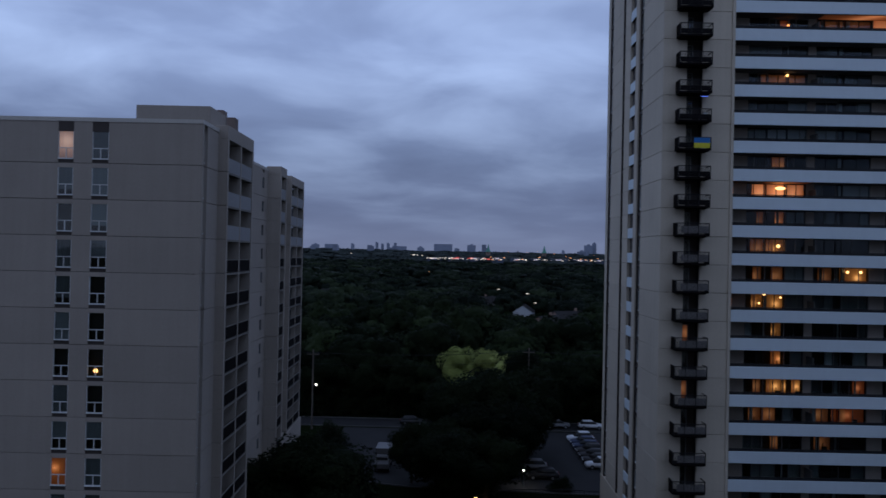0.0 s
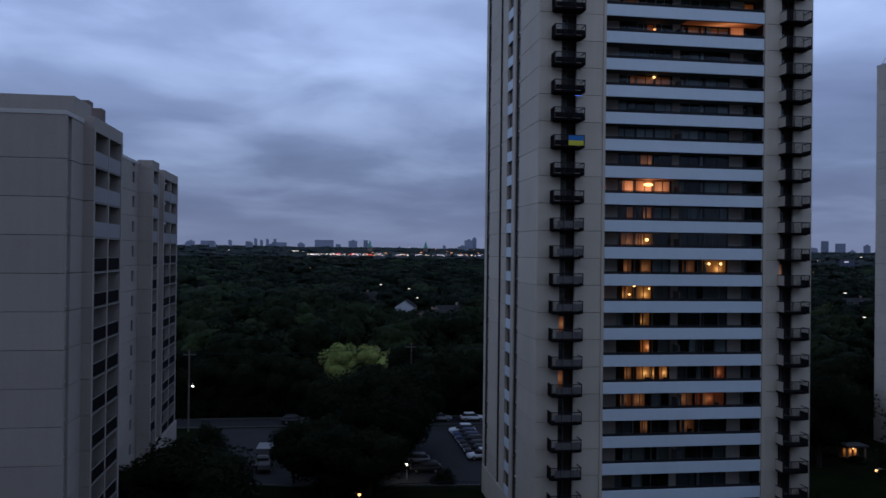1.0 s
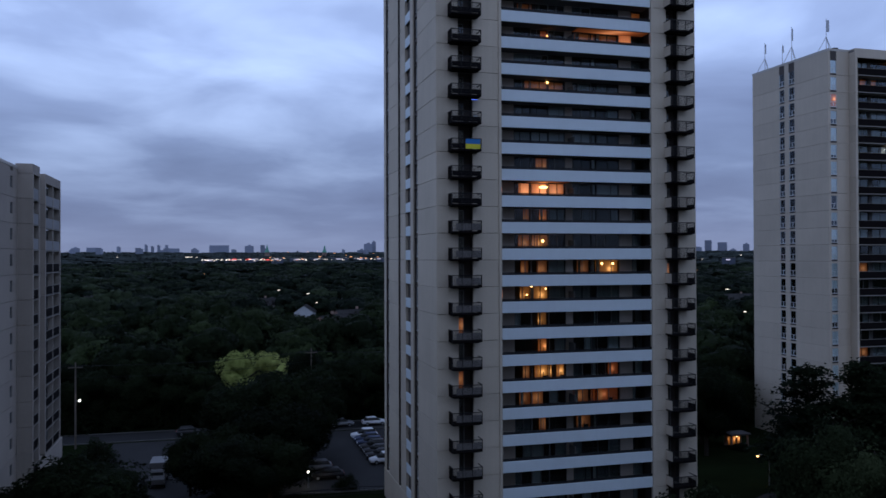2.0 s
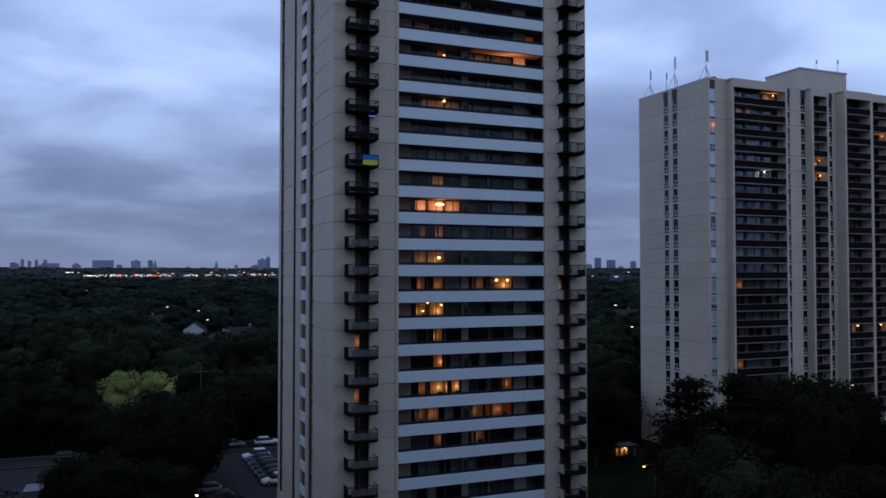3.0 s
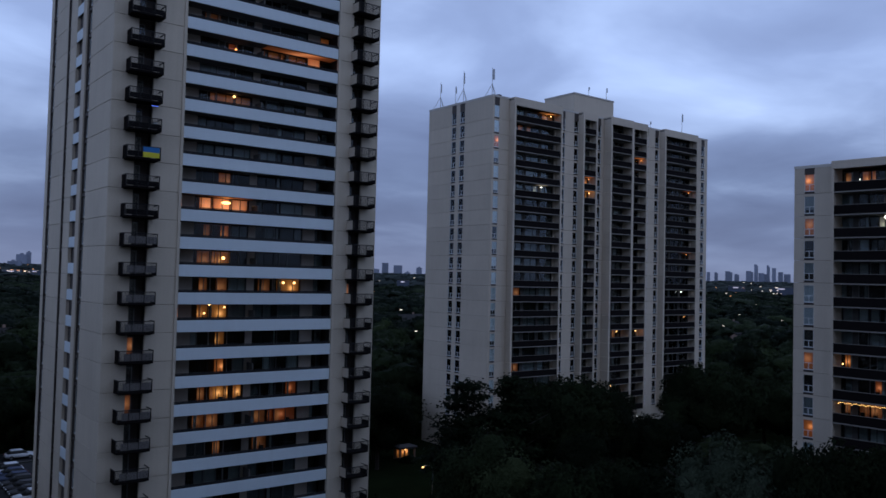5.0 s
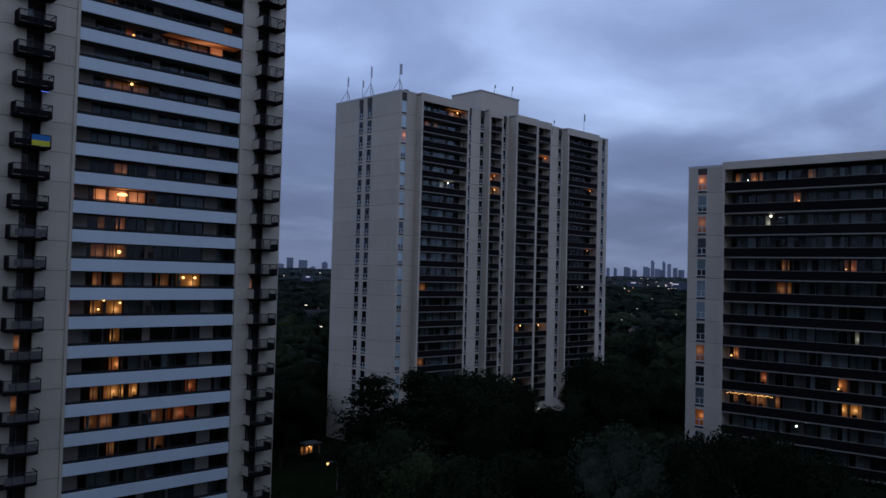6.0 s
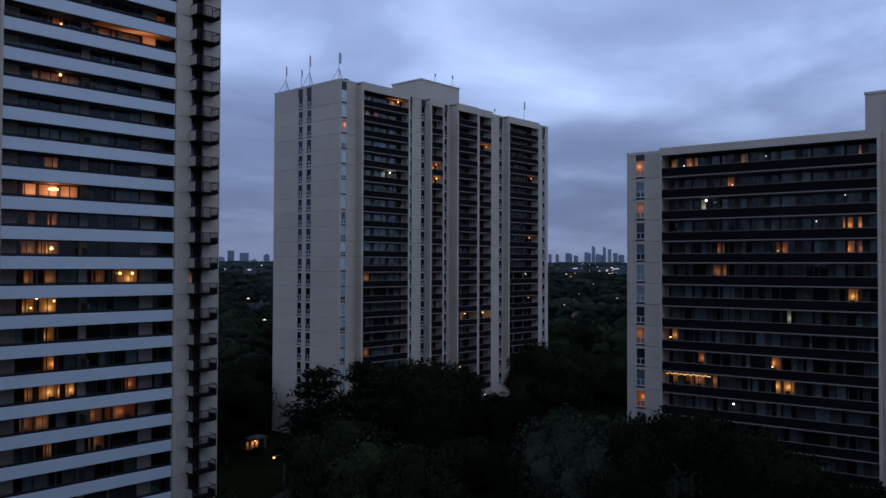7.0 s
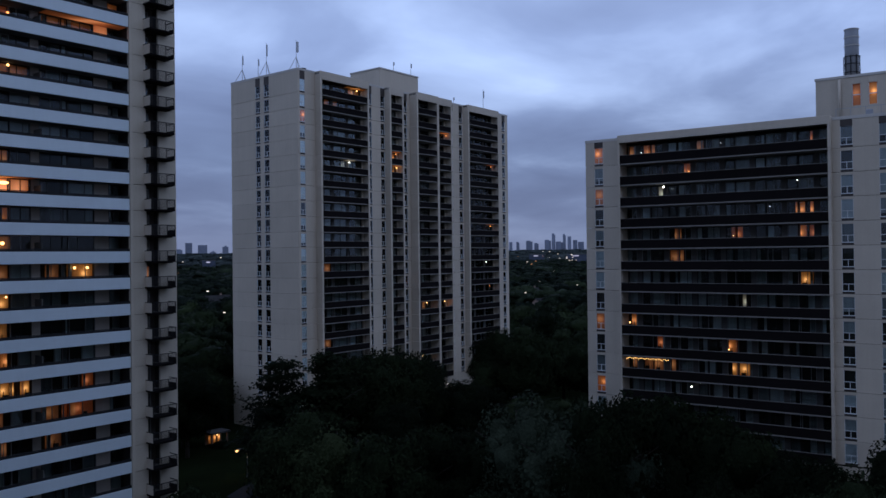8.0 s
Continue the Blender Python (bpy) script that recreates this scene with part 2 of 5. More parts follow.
M_BULB = {
    "warm": glow("bulb_warm", (1.0, 0.52, 0.18), 4.0),
    "white": glow("bulb_white", (1.0, 0.95, 0.85), 7.0),
    "orange": glow("bulb_orange", (1.0, 0.36, 0.10), 3.0),
    "blue": glow("bulb_blue", (0.12, 0.22, 1.0), 1.2),
    "far_white": glow("far_light_white", (1.0, 0.84, 0.70), 1.7),
    "far_orange": glow("far_light_orange", (1.0, 0.42, 0.16), 1.5),
    "far_sign": glow("far_sign_white", (0.85, 0.80, 1.0), 0.5),
    "far_red": glow("far_light_red", (1.0, 0.12, 0.09), 0.8),
}


# ---- building kit ----
MESHES = {}
PLACE = {}


def mesh_of(name, bm, mat, smooth=False):
    me = bpy.data.meshes.new(name)
    bm.to_mesh(me)
    bm.free()
    me.materials.append(mat)
    if smooth:
        for f in me.polygons:
            f.use_smooth = True
    return me


def box_mesh(name, sx, sy, sz, mat, bevel=0.0):
    key = (name, round(sx, 3), round(sy, 3), round(sz, 3), mat.name, bevel)
    if key not in MESHES:
        bm = bmesh.new()
        bmesh.ops.create_cube(bm, size=1.0)
        bmesh.ops.scale(bm, vec=(sx, sy, sz), verts=bm.verts)
        if bevel:
            bmesh.ops.bevel(bm, geom=bm.edges[:], offset=min(bevel, 0.4 * min(sx, sy, sz)), segments=1, affect="EDGES")
        MESHES[key] = mesh_of(name, bm, mat)
    return MESHES[key]


def thing(name, at, rz=None, label="", category="", group="", kind=""):
    ob = new(name)
    ob.empty_display_size = 0.5
    ob.matrix_basis = pose(*at, 0, 0, rz or 0.0)
    PLACE[ob] = Vector(at) if rz is None else Vector((0, 0, 0))
    return tagged(ob, label, category, group, kind)


def put(name, me, parent, at, label=""):
    """A mesh as a part of a thing or part; at is in the thing's own frame."""
    ob = new(name, me)
    ob.parent = parent
    PLACE[ob] = Vector(at)
    ob.location = PLACE[ob] - PLACE[parent]
    if name.endswith("pane"):
        ob.visible_shadow = False
    if label:
        tagged(ob, label)
    return ob


def pbox(name, parent, x0, x1, y0, y1, z0, z1, mat, bevel=0.0, label=""):
    me = box_mesh(name, abs(x1 - x0), abs(y1 - y0), abs(z1 - z0), mat, bevel)
    return put(name, me, parent, ((x0 + x1) / 2, (y0 + y1) / 2, (z0 + z1) / 2), label)


def part(name, bm, mat, parent, label="", at=(0, 0, 0), smooth=False):
    return put(name, mesh_of(name, bm, mat, smooth), parent, at, label)


def add_box(bm, x0, x1, y0, y1, z0, z1):
    m = Matrix.LocRotScale(((x0 + x1) / 2, (y0 + y1) / 2, (z0 + z1) / 2), None, (abs(x1 - x0), abs(y1 - y0), abs(z1 - z0)))
    bmesh.ops.create_cube(bm, size=1.0, matrix=m)


def add_tube(bm, a, b, r0, r1, sides=6, caps=True):
    a, b = Vector(a), Vector(b)
    d = b - a
    m = Matrix.Translation((a + b) / 2) @ d.to_track_quat("Z", "Y").to_matrix().to_4x4()
    bmesh.ops.create_cone(bm, cap_ends=caps, segments=sides, radius1=r0, radius2=r1, depth=d.length, matrix=m)


class Face:
    """A facade: u runs along it, d outwards from its plane, z up, in the frame of its building."""

    def __init__(self, side, plane):
        self.side, self.plane = side, plane

    def span(self, u0, u1, d0, d1):
        p = self.plane
        if self.side == "S":
            return u0, u1, p - d1, p - d0
        if self.side == "W":
            return p - d1, p - d0, u0, u1
        return p + d0, p + d1, u0, u1

    def box(self, name, parent, u0, u1, d0, d1, z0, z1, mat, bevel=0.0, label=""):
        return pbox(name, parent, *self.span(u0, u1, d0, d1), z0, z1, mat, bevel, label)

    def boxes(self, name, parent, rows, mat, label=""):
        """Several boxes joined into one part."""
        bm = bmesh.new()
        u, d, z = rows[0][0], rows[0][2], rows[0][4]
        sx = self.span(u, u, d, d)
        c = Vector((sx[0], sx[2], z))
        for u0, u1, d0, d1, z0, z1 in rows:
            x0, x1, y0, y1 = self.span(u0, u1, d0, d1)
            add_box(bm, x0 - c.x, x1 - c.x, y0 - c.y, y1 - c.y, z0 - c.z, z1 - c.z)
        key = (name, mat.name, self.side, tuple(round(a - b, 3) for r in rows for a, b in zip(r, (u, u, d, d, z, z))))
        if key in MESHES:
            bm.free()
        else:
            MESHES[key] = mesh_of(name, bm, mat)
        return put(name, MESHES[key], parent, c, label)


RND = random.Random(11)


def strip_window(face, b, u0, u1, f, lit=None, storey=2.7, split=True, blind=None):
    """One storey of an upright window strip: spandrel, sill, a lower slider with two lights, a fixed upper light."""
    top = f + storey - 0.33
    s, m = f + 0.36, f + 1.12
    w = 0.04
    rows = [(u0, u0 + w, -0.12, -0.03, s, top), (u1 - w, u1, -0.12, -0.03, s, top),
            (u0 + w, u1 - w, -0.12, -0.03, m - 0.03, m + 0.03), (u0, u1, -0.12, 0.03, s - 0.07, s + 0.02)]
    if split and u1 - u0 > 0.8:
        c = (u0 + u1) / 2
        rows.append((c - 0.03, c + 0.03, -0.12, -0.04, s + w, m - 0.035))
    win = face.boxes("window", b, rows, M_FRAME)
    face.box("upper_pane", win, u0 + w, u1 - w, -0.08, -0.06, m + 0.035, top, M_PANE)
    face.box("lower_pane", win, u0 + w, u1 - w, -0.08, -0.06, s + w, m - 0.035, M_PANE)
    face.box("spandrel", win, u0, u1, -0.2, -0.06, f + 0.0, s - 0.07, M_SPANDREL)
    if lit:
        face.box("lit_curtain", win, u0, u1, -0.15, -0.125, s, top, M_LIT[lit], label="lamp-lit curtain")
    elif RND.random() < 0.8:
        drop = RND.choice((s, s, s, m, m, s + 0.4))
        face.box("blind", win, u0 + 0.02, u1 - 0.02, -0.15, -0.125, drop, top, blind or M_BLIND)
    return win


def panel_stack(face, b, u0, u1, floors, storey, mat, d=0.0, joint=0.035, thick=0.28, name="wall_panel", top=None):
    """Storey-high precast panels with open joints between them."""
    for f in floors:
        face.box(name, b, u0, u1, d - thick, d, f + joint / 2, (top if top and f == floors[-1] else f + storey - joint / 2), mat, 0.015)


def bulb(parent, at, r, tone, name="lamp"):
    key = ("bulb", round(r, 3), tone)
    if key not in MESHES:
        bm = bmesh.new()
        bmesh.ops.create_icosphere(bm, subdivisions=2, radius=r)
        MESHES[key] = mesh_of("lamp", bm, M_BULB[tone], True)
    return put(name, MESHES[key], parent, at, "glowing lamp")


def rooftop(b, x0, x1, y0, y1, z, mat, h=0.35):
    """Roof sheet with an upstand and a coping round it."""
    pbox("roof", b, x0 + 0.3, x1 - 0.3, y0 + 0.3, y1 - 0.3, z - 0.6, z - 0.3, M_ROOFING)
    bm = bmesh.new()
    for a in ((x0 - 0.04, x1 + 0.04, y0 - 0.04, y0 + 0.3), (x0 - 0.04, x1 + 0.04, y1 - 0.3, y1 + 0.04),
              (x0 - 0.04, x0 + 0.3, y0 + 0.3, y1 - 0.3), (x1 - 0.3, x1 + 0.04, y0 + 0.3, y1 - 0.3)):
        add_box(bm, *a, z - h, z)
    part("coping", bm, M_COPING, b)


def lit_by_storey(rows, f0, storey):
    """Sort lit places (u0, u1, z, tone) by storey."""
    out = {}
    for u0, u1, z, tone in rows:
        out.setdefault(math.floor((z - f0) / storey), []).append((u0, u1, tone))
    return out


def tone_at(lit, k, u0, u1):
    for a, b, tone in lit.get(k, ()):
        if a < (u0 + u1) / 2 < b or u0 < (a + b) / 2 < u1:
            return tone
    return None


def glazed_back(face, b, spans, d, f, top, lit, name="balcony_window", inner=None):
    """The wall at the back of a balcony: solid pieces, and windows with panes, frame, curtains and glow panels for lit
    rooms.
    """
    walls = []
    for kind, u0, u1 in spans:
        if kind == "wall":
            if walls and abs(walls[-1][1] - u0) < 0.01:
                walls[-1][1] = u1
            else:
                walls.append([u0, u1])
    for u0, u1 in walls:
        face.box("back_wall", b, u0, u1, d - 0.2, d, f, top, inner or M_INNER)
    for kind, u0, u1 in spans:
        if kind == "wall":
            continue
        w = 0.06
        n = 2 if u1 - u0 > 1.4 else 1
        mid = u0 + (u1 - u0) * RND.choice((0.5, 0.5, 0.36, 0.64))
        rows = [(u0, u0 + w, d - 0.12, d - 0.02, f, top), (u1 - w, u1, d - 0.12, d - 0.02, f, top),
                (u0 + w, u1 - w, d - 0.12, d - 0.02, top - 0.08, top), (u0 + w, u1 - w, d - 0.12, d - 0.02, f, f + 0.1)]
        if n == 2:
            rows.append((mid - w / 2, mid + w / 2, d - 0.12, d - 0.03, f + 0.1, top - 0.08))
        win = face.boxes(name, b, rows, M_RAIL if kind == "door" or RND.random() < 0.45 else M_DOORFRAME)
        face.box("pane", win, u0 + w, u1 - w, d - 0.09, d - 0.07, f + 0.1, top - 0.08, M_PANE_DARK)
        hit = [(max(u0 + w, a), min(u1 - w, c), t) for a, c, t in lit if a < u1 and c > u0]
        for a, c, t in hit:
            if c - a < 0.1:
                continue
            face.box("lit_room", win, a, c, d - 0.48, d - 0.44, f + 0.1, top - 0.08, M_LIT[t], label="lamp-lit room behind the glass")
            if c - a > 0.7 and t != "peach":
                # curtains pushed to the sides, and near-black furniture shapes painted as silhouettes against the glow
                k = 0.12 + 0.16 * RND.random()
                face.box("drawn_curtain", win, a, a + k * (c - a), d - 0.22, d - 0.18, f + 0.1, top - 0.1, M_CURTAIN if RND.random() < 0.5 else M_LIT["dim"])
                x = a + (c - a) * RND.uniform(0.35, 0.6)
                h = RND.uniform(0.6, 1.2)
                face.boxes("furniture", win, [(x, x + 0.5, d - 0.42, d - 0.28, f, f + h), (x - 0.25, x, d - 0.42, d - 0.3, f, f + h * 0.6),
                                              (x + 0.06, x + 0.12, d - 0.4, d - 0.36, f + h, f + h + 0.35)], M_RAIL)
        if not hit and RND.random() < 0.7:
            a, c = u0 + w, u1 - w
            if RND.random() < 0.55:
                a, c = (a, mid) if RND.random() < 0.5 else (mid, c)
            face.box("curtain", win, a, c, d - 0.3, d - 0.27, f + 0.1, top - 0.08, M_CURTAIN if RND.random() < 0.85 else M_BLIND_PALE)


# ---- the tall tower ----
TOWER_LIT = [(30.2, 32.0, 32.6, "dim"), (32.1, 33.7, 32.6, "yellow"), (30.3, 31.4, 38.2, "peach"), (31.4, 33.4, 38.2, "peach"),
             (33.4, 35.5, 38.2, "peach"), (30.8, 31.4, 35.3, "dim"), (32.6, 33.4, 35.3, "warm"), (36.9, 38.2, 30.2, "dim"),
             (39.0, 41.7, 30.1, "yellow"), (30.5, 31.3, 30.2, "dim"), (32.3, 33.4, 30.2, "dim"), (30.4, 33.5, 27.5, "yellow")]
TOWER_LIT += [(32.4, 33.3, 24.7, "yellow"), (32.4, 33.3, 22.0, "warm"), (30.7, 31.4, 19.3, "dim"), (32.0, 33.9, 19.2, "yellow"),
              (34.5, 35.3, 19.1, "yellow"), (40.5, 41.7, 19.0, "red"), (30.3, 32.9, 16.7, "dim"), (36.4, 38.1, 16.5, "dim"),
              (38.4, 41.6, 16.3, "red"), (32.5, 33.2, 14.1, "dim"), (36.8, 38.4, 13.8, "dim")]
TOWER_LIT += [(32.2, 33.4, 40.7, "dim"), (31.0, 35.3, 49.2, "dim"), (32.8, 33.7, 54.5, "red"), (36.7, 41.8, 54.6, "dim"),
              (43.1, 44.8, 57.3, "warm"), (30.2, 31.8, 57.5, "dim")]


def small_balcony(face, b, u0, u1, f, pale, side_pale):
    """A steel balcony hung in front of a door slot: floor, boards, top rail, posts and pickets."""
    bal = face.boxes("balcony", b, [(u0, u1, 0.0, 1.35, f - 0.16, f), (u0 + 0.2, u1 - 0.2, 0.0, 1.1, f - 0.26, f - 0.16)], M_DARKPAR)
    t = f + 1.08
    face.boxes("top_rail", bal, [(u0, u1, 1.27, 1.35, t - 0.07, t), (u0, u0 + 0.07, 0.0, 1.27, t - 0.07, t), (u1 - 0.07, u1, 0.0, 1.27, t - 0.07, t)], M_RAIL)
    n = 3
    for i in range(n + 1):
        u = u0 + (u1 - u0 - 0.06) * i / n
        face.box("post", bal, u, u + 0.06, 1.28, 1.34, f, t - 0.07, M_RAIL)
    face.boxes("railing_infill", bal, [(u0 + 0.1 + (u1 - u0 - 0.2) * i / 22, u0 + 0.125 + (u1 - u0 - 0.2) * i / 22, 1.29, 1.32, f + 0.05, t - 0.07) for i in range(23)], M_RAIL)["kind"] = "stuff"
    z0, z1 = (f + 0.12, f + 0.78) if pale else (f + 0.06, f + 0.55)
    if not side_pale:
        face.box("front_board", bal, u0 + 0.45 if pale else u0 + 0.1, u1 - 0.1, 1.23, 1.27, z0, z1, M_PALE_RAIL if pale else M_DARKPAR)
    face.box("side_board", bal, u0 + 0.01, u0 + 0.06, 0.0, 1.25, f, f + 1.0, M_SLAB if side_pale else M_DARKPAR)
    face.box("side_board", bal, u1 - 0.06, u1 - 0.01, 0.0, 1.25, f, f + (0.55 if pale else 0.3), M_DARKPAR)
    return bal


def build_tower():
    b = thing("apartment_tower", (35.4, 90.3, 0), label="tall beige precast apartment tower with white balcony bands, some rooms lit", category="apartment building")
    S, W, G = Face("S", 77.2), Face("W", 20.75), Face("W", 20.97)
    f0, st = 30.8, 2.7
    ks = range(-10, 14)
    z1 = f0 + st * 14
    lit = lit_by_storey(TOWER_LIT, f0, st)
    joints = [f0 + st * k - 0.15 for k in ks]
    zb = joints[0]
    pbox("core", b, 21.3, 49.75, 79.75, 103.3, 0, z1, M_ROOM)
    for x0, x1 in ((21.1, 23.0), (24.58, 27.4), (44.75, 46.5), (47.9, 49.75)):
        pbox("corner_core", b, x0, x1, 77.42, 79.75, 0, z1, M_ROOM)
    pbox("plinth", b, 20.7, 50.0, 77.1, 103.5, 0, zb, M_TOWER)
    rooftop(b, 20.75, 49.97, 77.2, 103.5, z1 + 0.9, M_TOWER, 0.9)
    # plain panels of the front and the long side
    for u0, u1 in ((20.75, 23.02), (24.56, 27.55), (44.6, 46.45), (47.9, 49.97)):
        panel_stack(S, b, u0, u1, joints, st, M_TOWER)
    for u0, u1 in ((77.48, 85.1), (90.9, 93.7), (94.9, 100.5), (102.2, 103.5)):
        panel_stack(W, b, u0, u1, joints, st, M_TOWER)
    S.box("edge_pier", b, 27.3, 27.58, -0.3, 0.12, zb, z1, M_TOWER)
    S.box("edge_pier", b, 44.58, 44.86, -0.3, 0.12, zb, z1, M_TOWER)
    spans = [("wall", 27.6, 29.6), ("win", 29.6, 31.5), ("win", 31.5, 33.5), ("win", 33.5, 35.4), ("wall", 35.4, 36.2),
             ("win", 36.2, 38.4), ("door", 38.4, 39.0), ("win", 39.0, 41.7), ("wall", 41.7, 43.2), ("door", 43.2, 44.55)]
    for k in ks:
        f = f0 + st * k
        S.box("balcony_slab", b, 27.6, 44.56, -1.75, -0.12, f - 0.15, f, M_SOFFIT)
        par = S.box("balcony_parapet", b, 27.6, 44.56, -0.12, 0.0, f - 0.15, f + 1.0, M_WHITE, 0.02, "white painted balcony parapet")
        S.boxes("handrail", par, [(27.6, 44.56, -0.1, -0.04, f + 1.22, f + 1.29), (27.6, 44.56, -0.08, -0.05, f + 1.0, f + 1.2)]
                + [(27.6 + 1.69 * i, 27.66 + 1.69 * i, -0.11, -0.05, f + 1.0, f + 1.22) for i in range(11)], M_RAIL)
        top = f + st - 0.16
        glazed_back(S, b, spans, -1.75, f, top, lit.get(k, []), inner=M_BACK_WARM)
        if k % 2 == 0:
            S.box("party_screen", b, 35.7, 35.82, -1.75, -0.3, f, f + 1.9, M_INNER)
        for u0, u1, a0, a1, pale_side in ((23.05, 24.53, 21.95, 25.05, False), (46.5, 47.88, 46.2, 49.0, True)):
            S.box("slot_wall", b, u0, u1, -1.1, -0.95, f + 0.0, top, M_SPANDREL)
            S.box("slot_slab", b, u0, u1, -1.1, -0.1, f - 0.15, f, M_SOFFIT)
            door = S.boxes("balcony_door", b, [(u0, u0 + 0.08, -0.95, -0.9, f, f + 2.2), (u0 + 0.72, u0 + 0.8, -0.95, -0.9, f, f + 2.2), (u0 + 0.08, u0 + 0.72, -0.95, -0.9, f + 2.12, f + 2.2)], M_DOORFRAME)
            S.box("pane", door, u0 + 0.08, u0 + 0.72, -0.94, -0.92, f + 0.05, f + 2.12, M_PANE)
            if (k, pale_side) in ((-3, False), (-5, False), (-1, True)):
                S.box("lit_room", door, u0 + 0.1, u0 + 0.7, -0.95, -0.945, f + 0.05, f + 2.1, M_LIT["dim"], label="lamp-lit room behind the glass")
            small_balcony(S, b, a0, a1, f, k < 2, pale_side)
        # windows and the balcony slot of the long side
        for u0, u1 in ((85.2, 86.6), (93.75, 94.85), (100.6, 102.1)):
            strip_window(G, b, u0, u1, f - 0.15, None, st, True, M_CURTAIN)
            W.box("head_panel", b, u0, u1, -0.28, -0.10, f - 0.15 + st - 0.33, f - 0.15 + st, M_SPANDREL)
        W.box("slot_wall", b, 88.0, 90.5, -0.24, -0.2, f, top + 0.16, M_SPANDREL)
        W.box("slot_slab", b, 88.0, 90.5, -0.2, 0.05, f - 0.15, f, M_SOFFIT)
        W.box("slot_parapet", b, 88.0, 90.5, 0.0, 0.1, f - 0.15, f + 0.95, M_WHITE, 0.02)
    # Dark posts over the pale reveals: the recess's shade is put into their colour.
    for u1 in (86.6, 94.85, 102.1):
        W.box("jamb", b, u1 - 0.09, u1 + 0.02, -0.22, -0.01, zb, z1, M_SPANDREL)
    W.box("slot_pier", b, 86.7, 88.0, -0.3, 0.12, zb, z1, M_TOWER)
    W.box("slot_pier", b, 90.5, 90.9, -0.3, 0.12, zb, z1, M_TOWER)
    for x, z, r, tone in ((32.7, 32.6, 0.17, "warm"), (39.5, 30.2, 0.14, "warm"), (40.8, 30.2, 0.14, "warm"), (36.4, 30.8, 0.12, "white"), (31.4, 27.9, 0.13, "warm"), (33.3, 49.3, 0.13, "warm"),
                          (40.7, 17.2, 0.12, "orange"), (33.3, 54.2, 0.12, "orange"), (30.9, 27.0, 0.1, "warm"), (33.0, 27.6, 0.1, "warm")):
        bulb(b, (x, 78.75, z), r, tone)
    # Emissive sheets under the slabs replace light cast by the balcony lamps.
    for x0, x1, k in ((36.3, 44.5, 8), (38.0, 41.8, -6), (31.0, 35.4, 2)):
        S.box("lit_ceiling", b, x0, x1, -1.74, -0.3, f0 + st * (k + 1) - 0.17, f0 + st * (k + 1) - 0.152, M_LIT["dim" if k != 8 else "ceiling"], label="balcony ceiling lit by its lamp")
    for k in (2, -2):
        S.box("lit_door", b, 27.65, 28.25, -1.745, -1.73, f0 + st * k + 0.1, f0 + st * k + 2.1, M_LIT["peach"], label="lamp-lit balcony door")
    # The back wall gets a self-glowing sheet for the same lamplight.
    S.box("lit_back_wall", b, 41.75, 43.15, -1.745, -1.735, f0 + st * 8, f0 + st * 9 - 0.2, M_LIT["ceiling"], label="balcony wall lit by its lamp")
    bm = bmesh.new()
    bmesh.ops.create_uvsphere(bm, u_segments=14, v_segments=8, radius=1.0)
    bmesh.ops.scale(bm, vec=(0.5, 0.25, 0.16), verts=bm.verts)
    part("lamp", bm, M_BULB["warm"], b, "wide glowing ceiling lamp", (32.8, 78.75, 38.25), True)
    S.box("light_tube", b, 24.1, 24.75, 1.0, 1.03, 46.55, 46.6, M_BULB["blue"], label="blue light strip")
    # a two-coloured banner hung over one balcony rail
    f = f0 + st * 4
    ban = S.box("banner", b, 23.4, 24.9, 1.37, 1.39, f + 0.52, f + 1.0, M_BLUE, label="banner, blue above yellow")
    S.box("banner_half", ban, 23.4, 24.9, 1.37, 1.39, f + 0.04, f + 0.52, M_YELLOW)
    return b


def crate(x, y, z, w, h):
    c = thing("storage_box", (x, y, z), label="pale plastic storage box on a steel balcony", category="box", group="boxes on the balcony")
    pbox("body", c, x - w / 2, x + w / 2, y - 0.2, y + 0.2, z, z + h, M_FRAME, 0.02)
    pbox("lid", c, x - w / 2 - 0.02, x + w / 2 + 0.02, y - 0.22, y + 0.22, z + h, z + h + 0.05, M_PALE_RAIL, 0.01)


for x, h in ((22.35, 0.55), (23.0, 0.4), (24.5, 0.7), (24.1, 0.35)):
    crate(x, 76.2, 44.3, 0.36, h)
M_BLUE = weathered("blue_cloth", (0.03, 0.16, 0.42), 0.8, 10.0, 0.2, 0.3, 0.0, False)
M_YELLOW = weathered("yellow_cloth", (0.60, 0.55, 0.05), 0.8, 10.0, 0.2, 0.3, 0.0, False)
build_tower()


# ---- the slab block in the middle distance ----
B_LIT = [(104.9, 109.8, 61.8, "yellow"), (100.1, 103.2, 59.4, "dim"), (104.3, 106.2, 48.1, "white"), (117.4, 118.7, 51.3, "warm"),
         (117.7, 118.7, 47.8, "yellow"), (120.9, 121.9, 47.8, "warm"), (132.3, 135.6, 56.8, "warm"), (132.7, 133.8, 53.3, "dim"),
         (149.6, 151.0, 51.0, "red"), (94.2, 95.1, 56.2, "warm")]
B_LIT += [(126.2, 127.8, 20.9, "yellow"), (132.2, 133.6, 20.5, "yellow"), (147.6, 148.6, 28.7, "white"), (148.4, 150.1, 24.3, "warm"),
          (120.8, 121.7, 26.1, "warm"), (124.9, 126.3, 10.1, "yellow"), (98.8, 101.3, 29.0, "dim"), (99.1, 101.8, 15.2, "dim"), (149.1, 150.4, 37.4, "warm")]
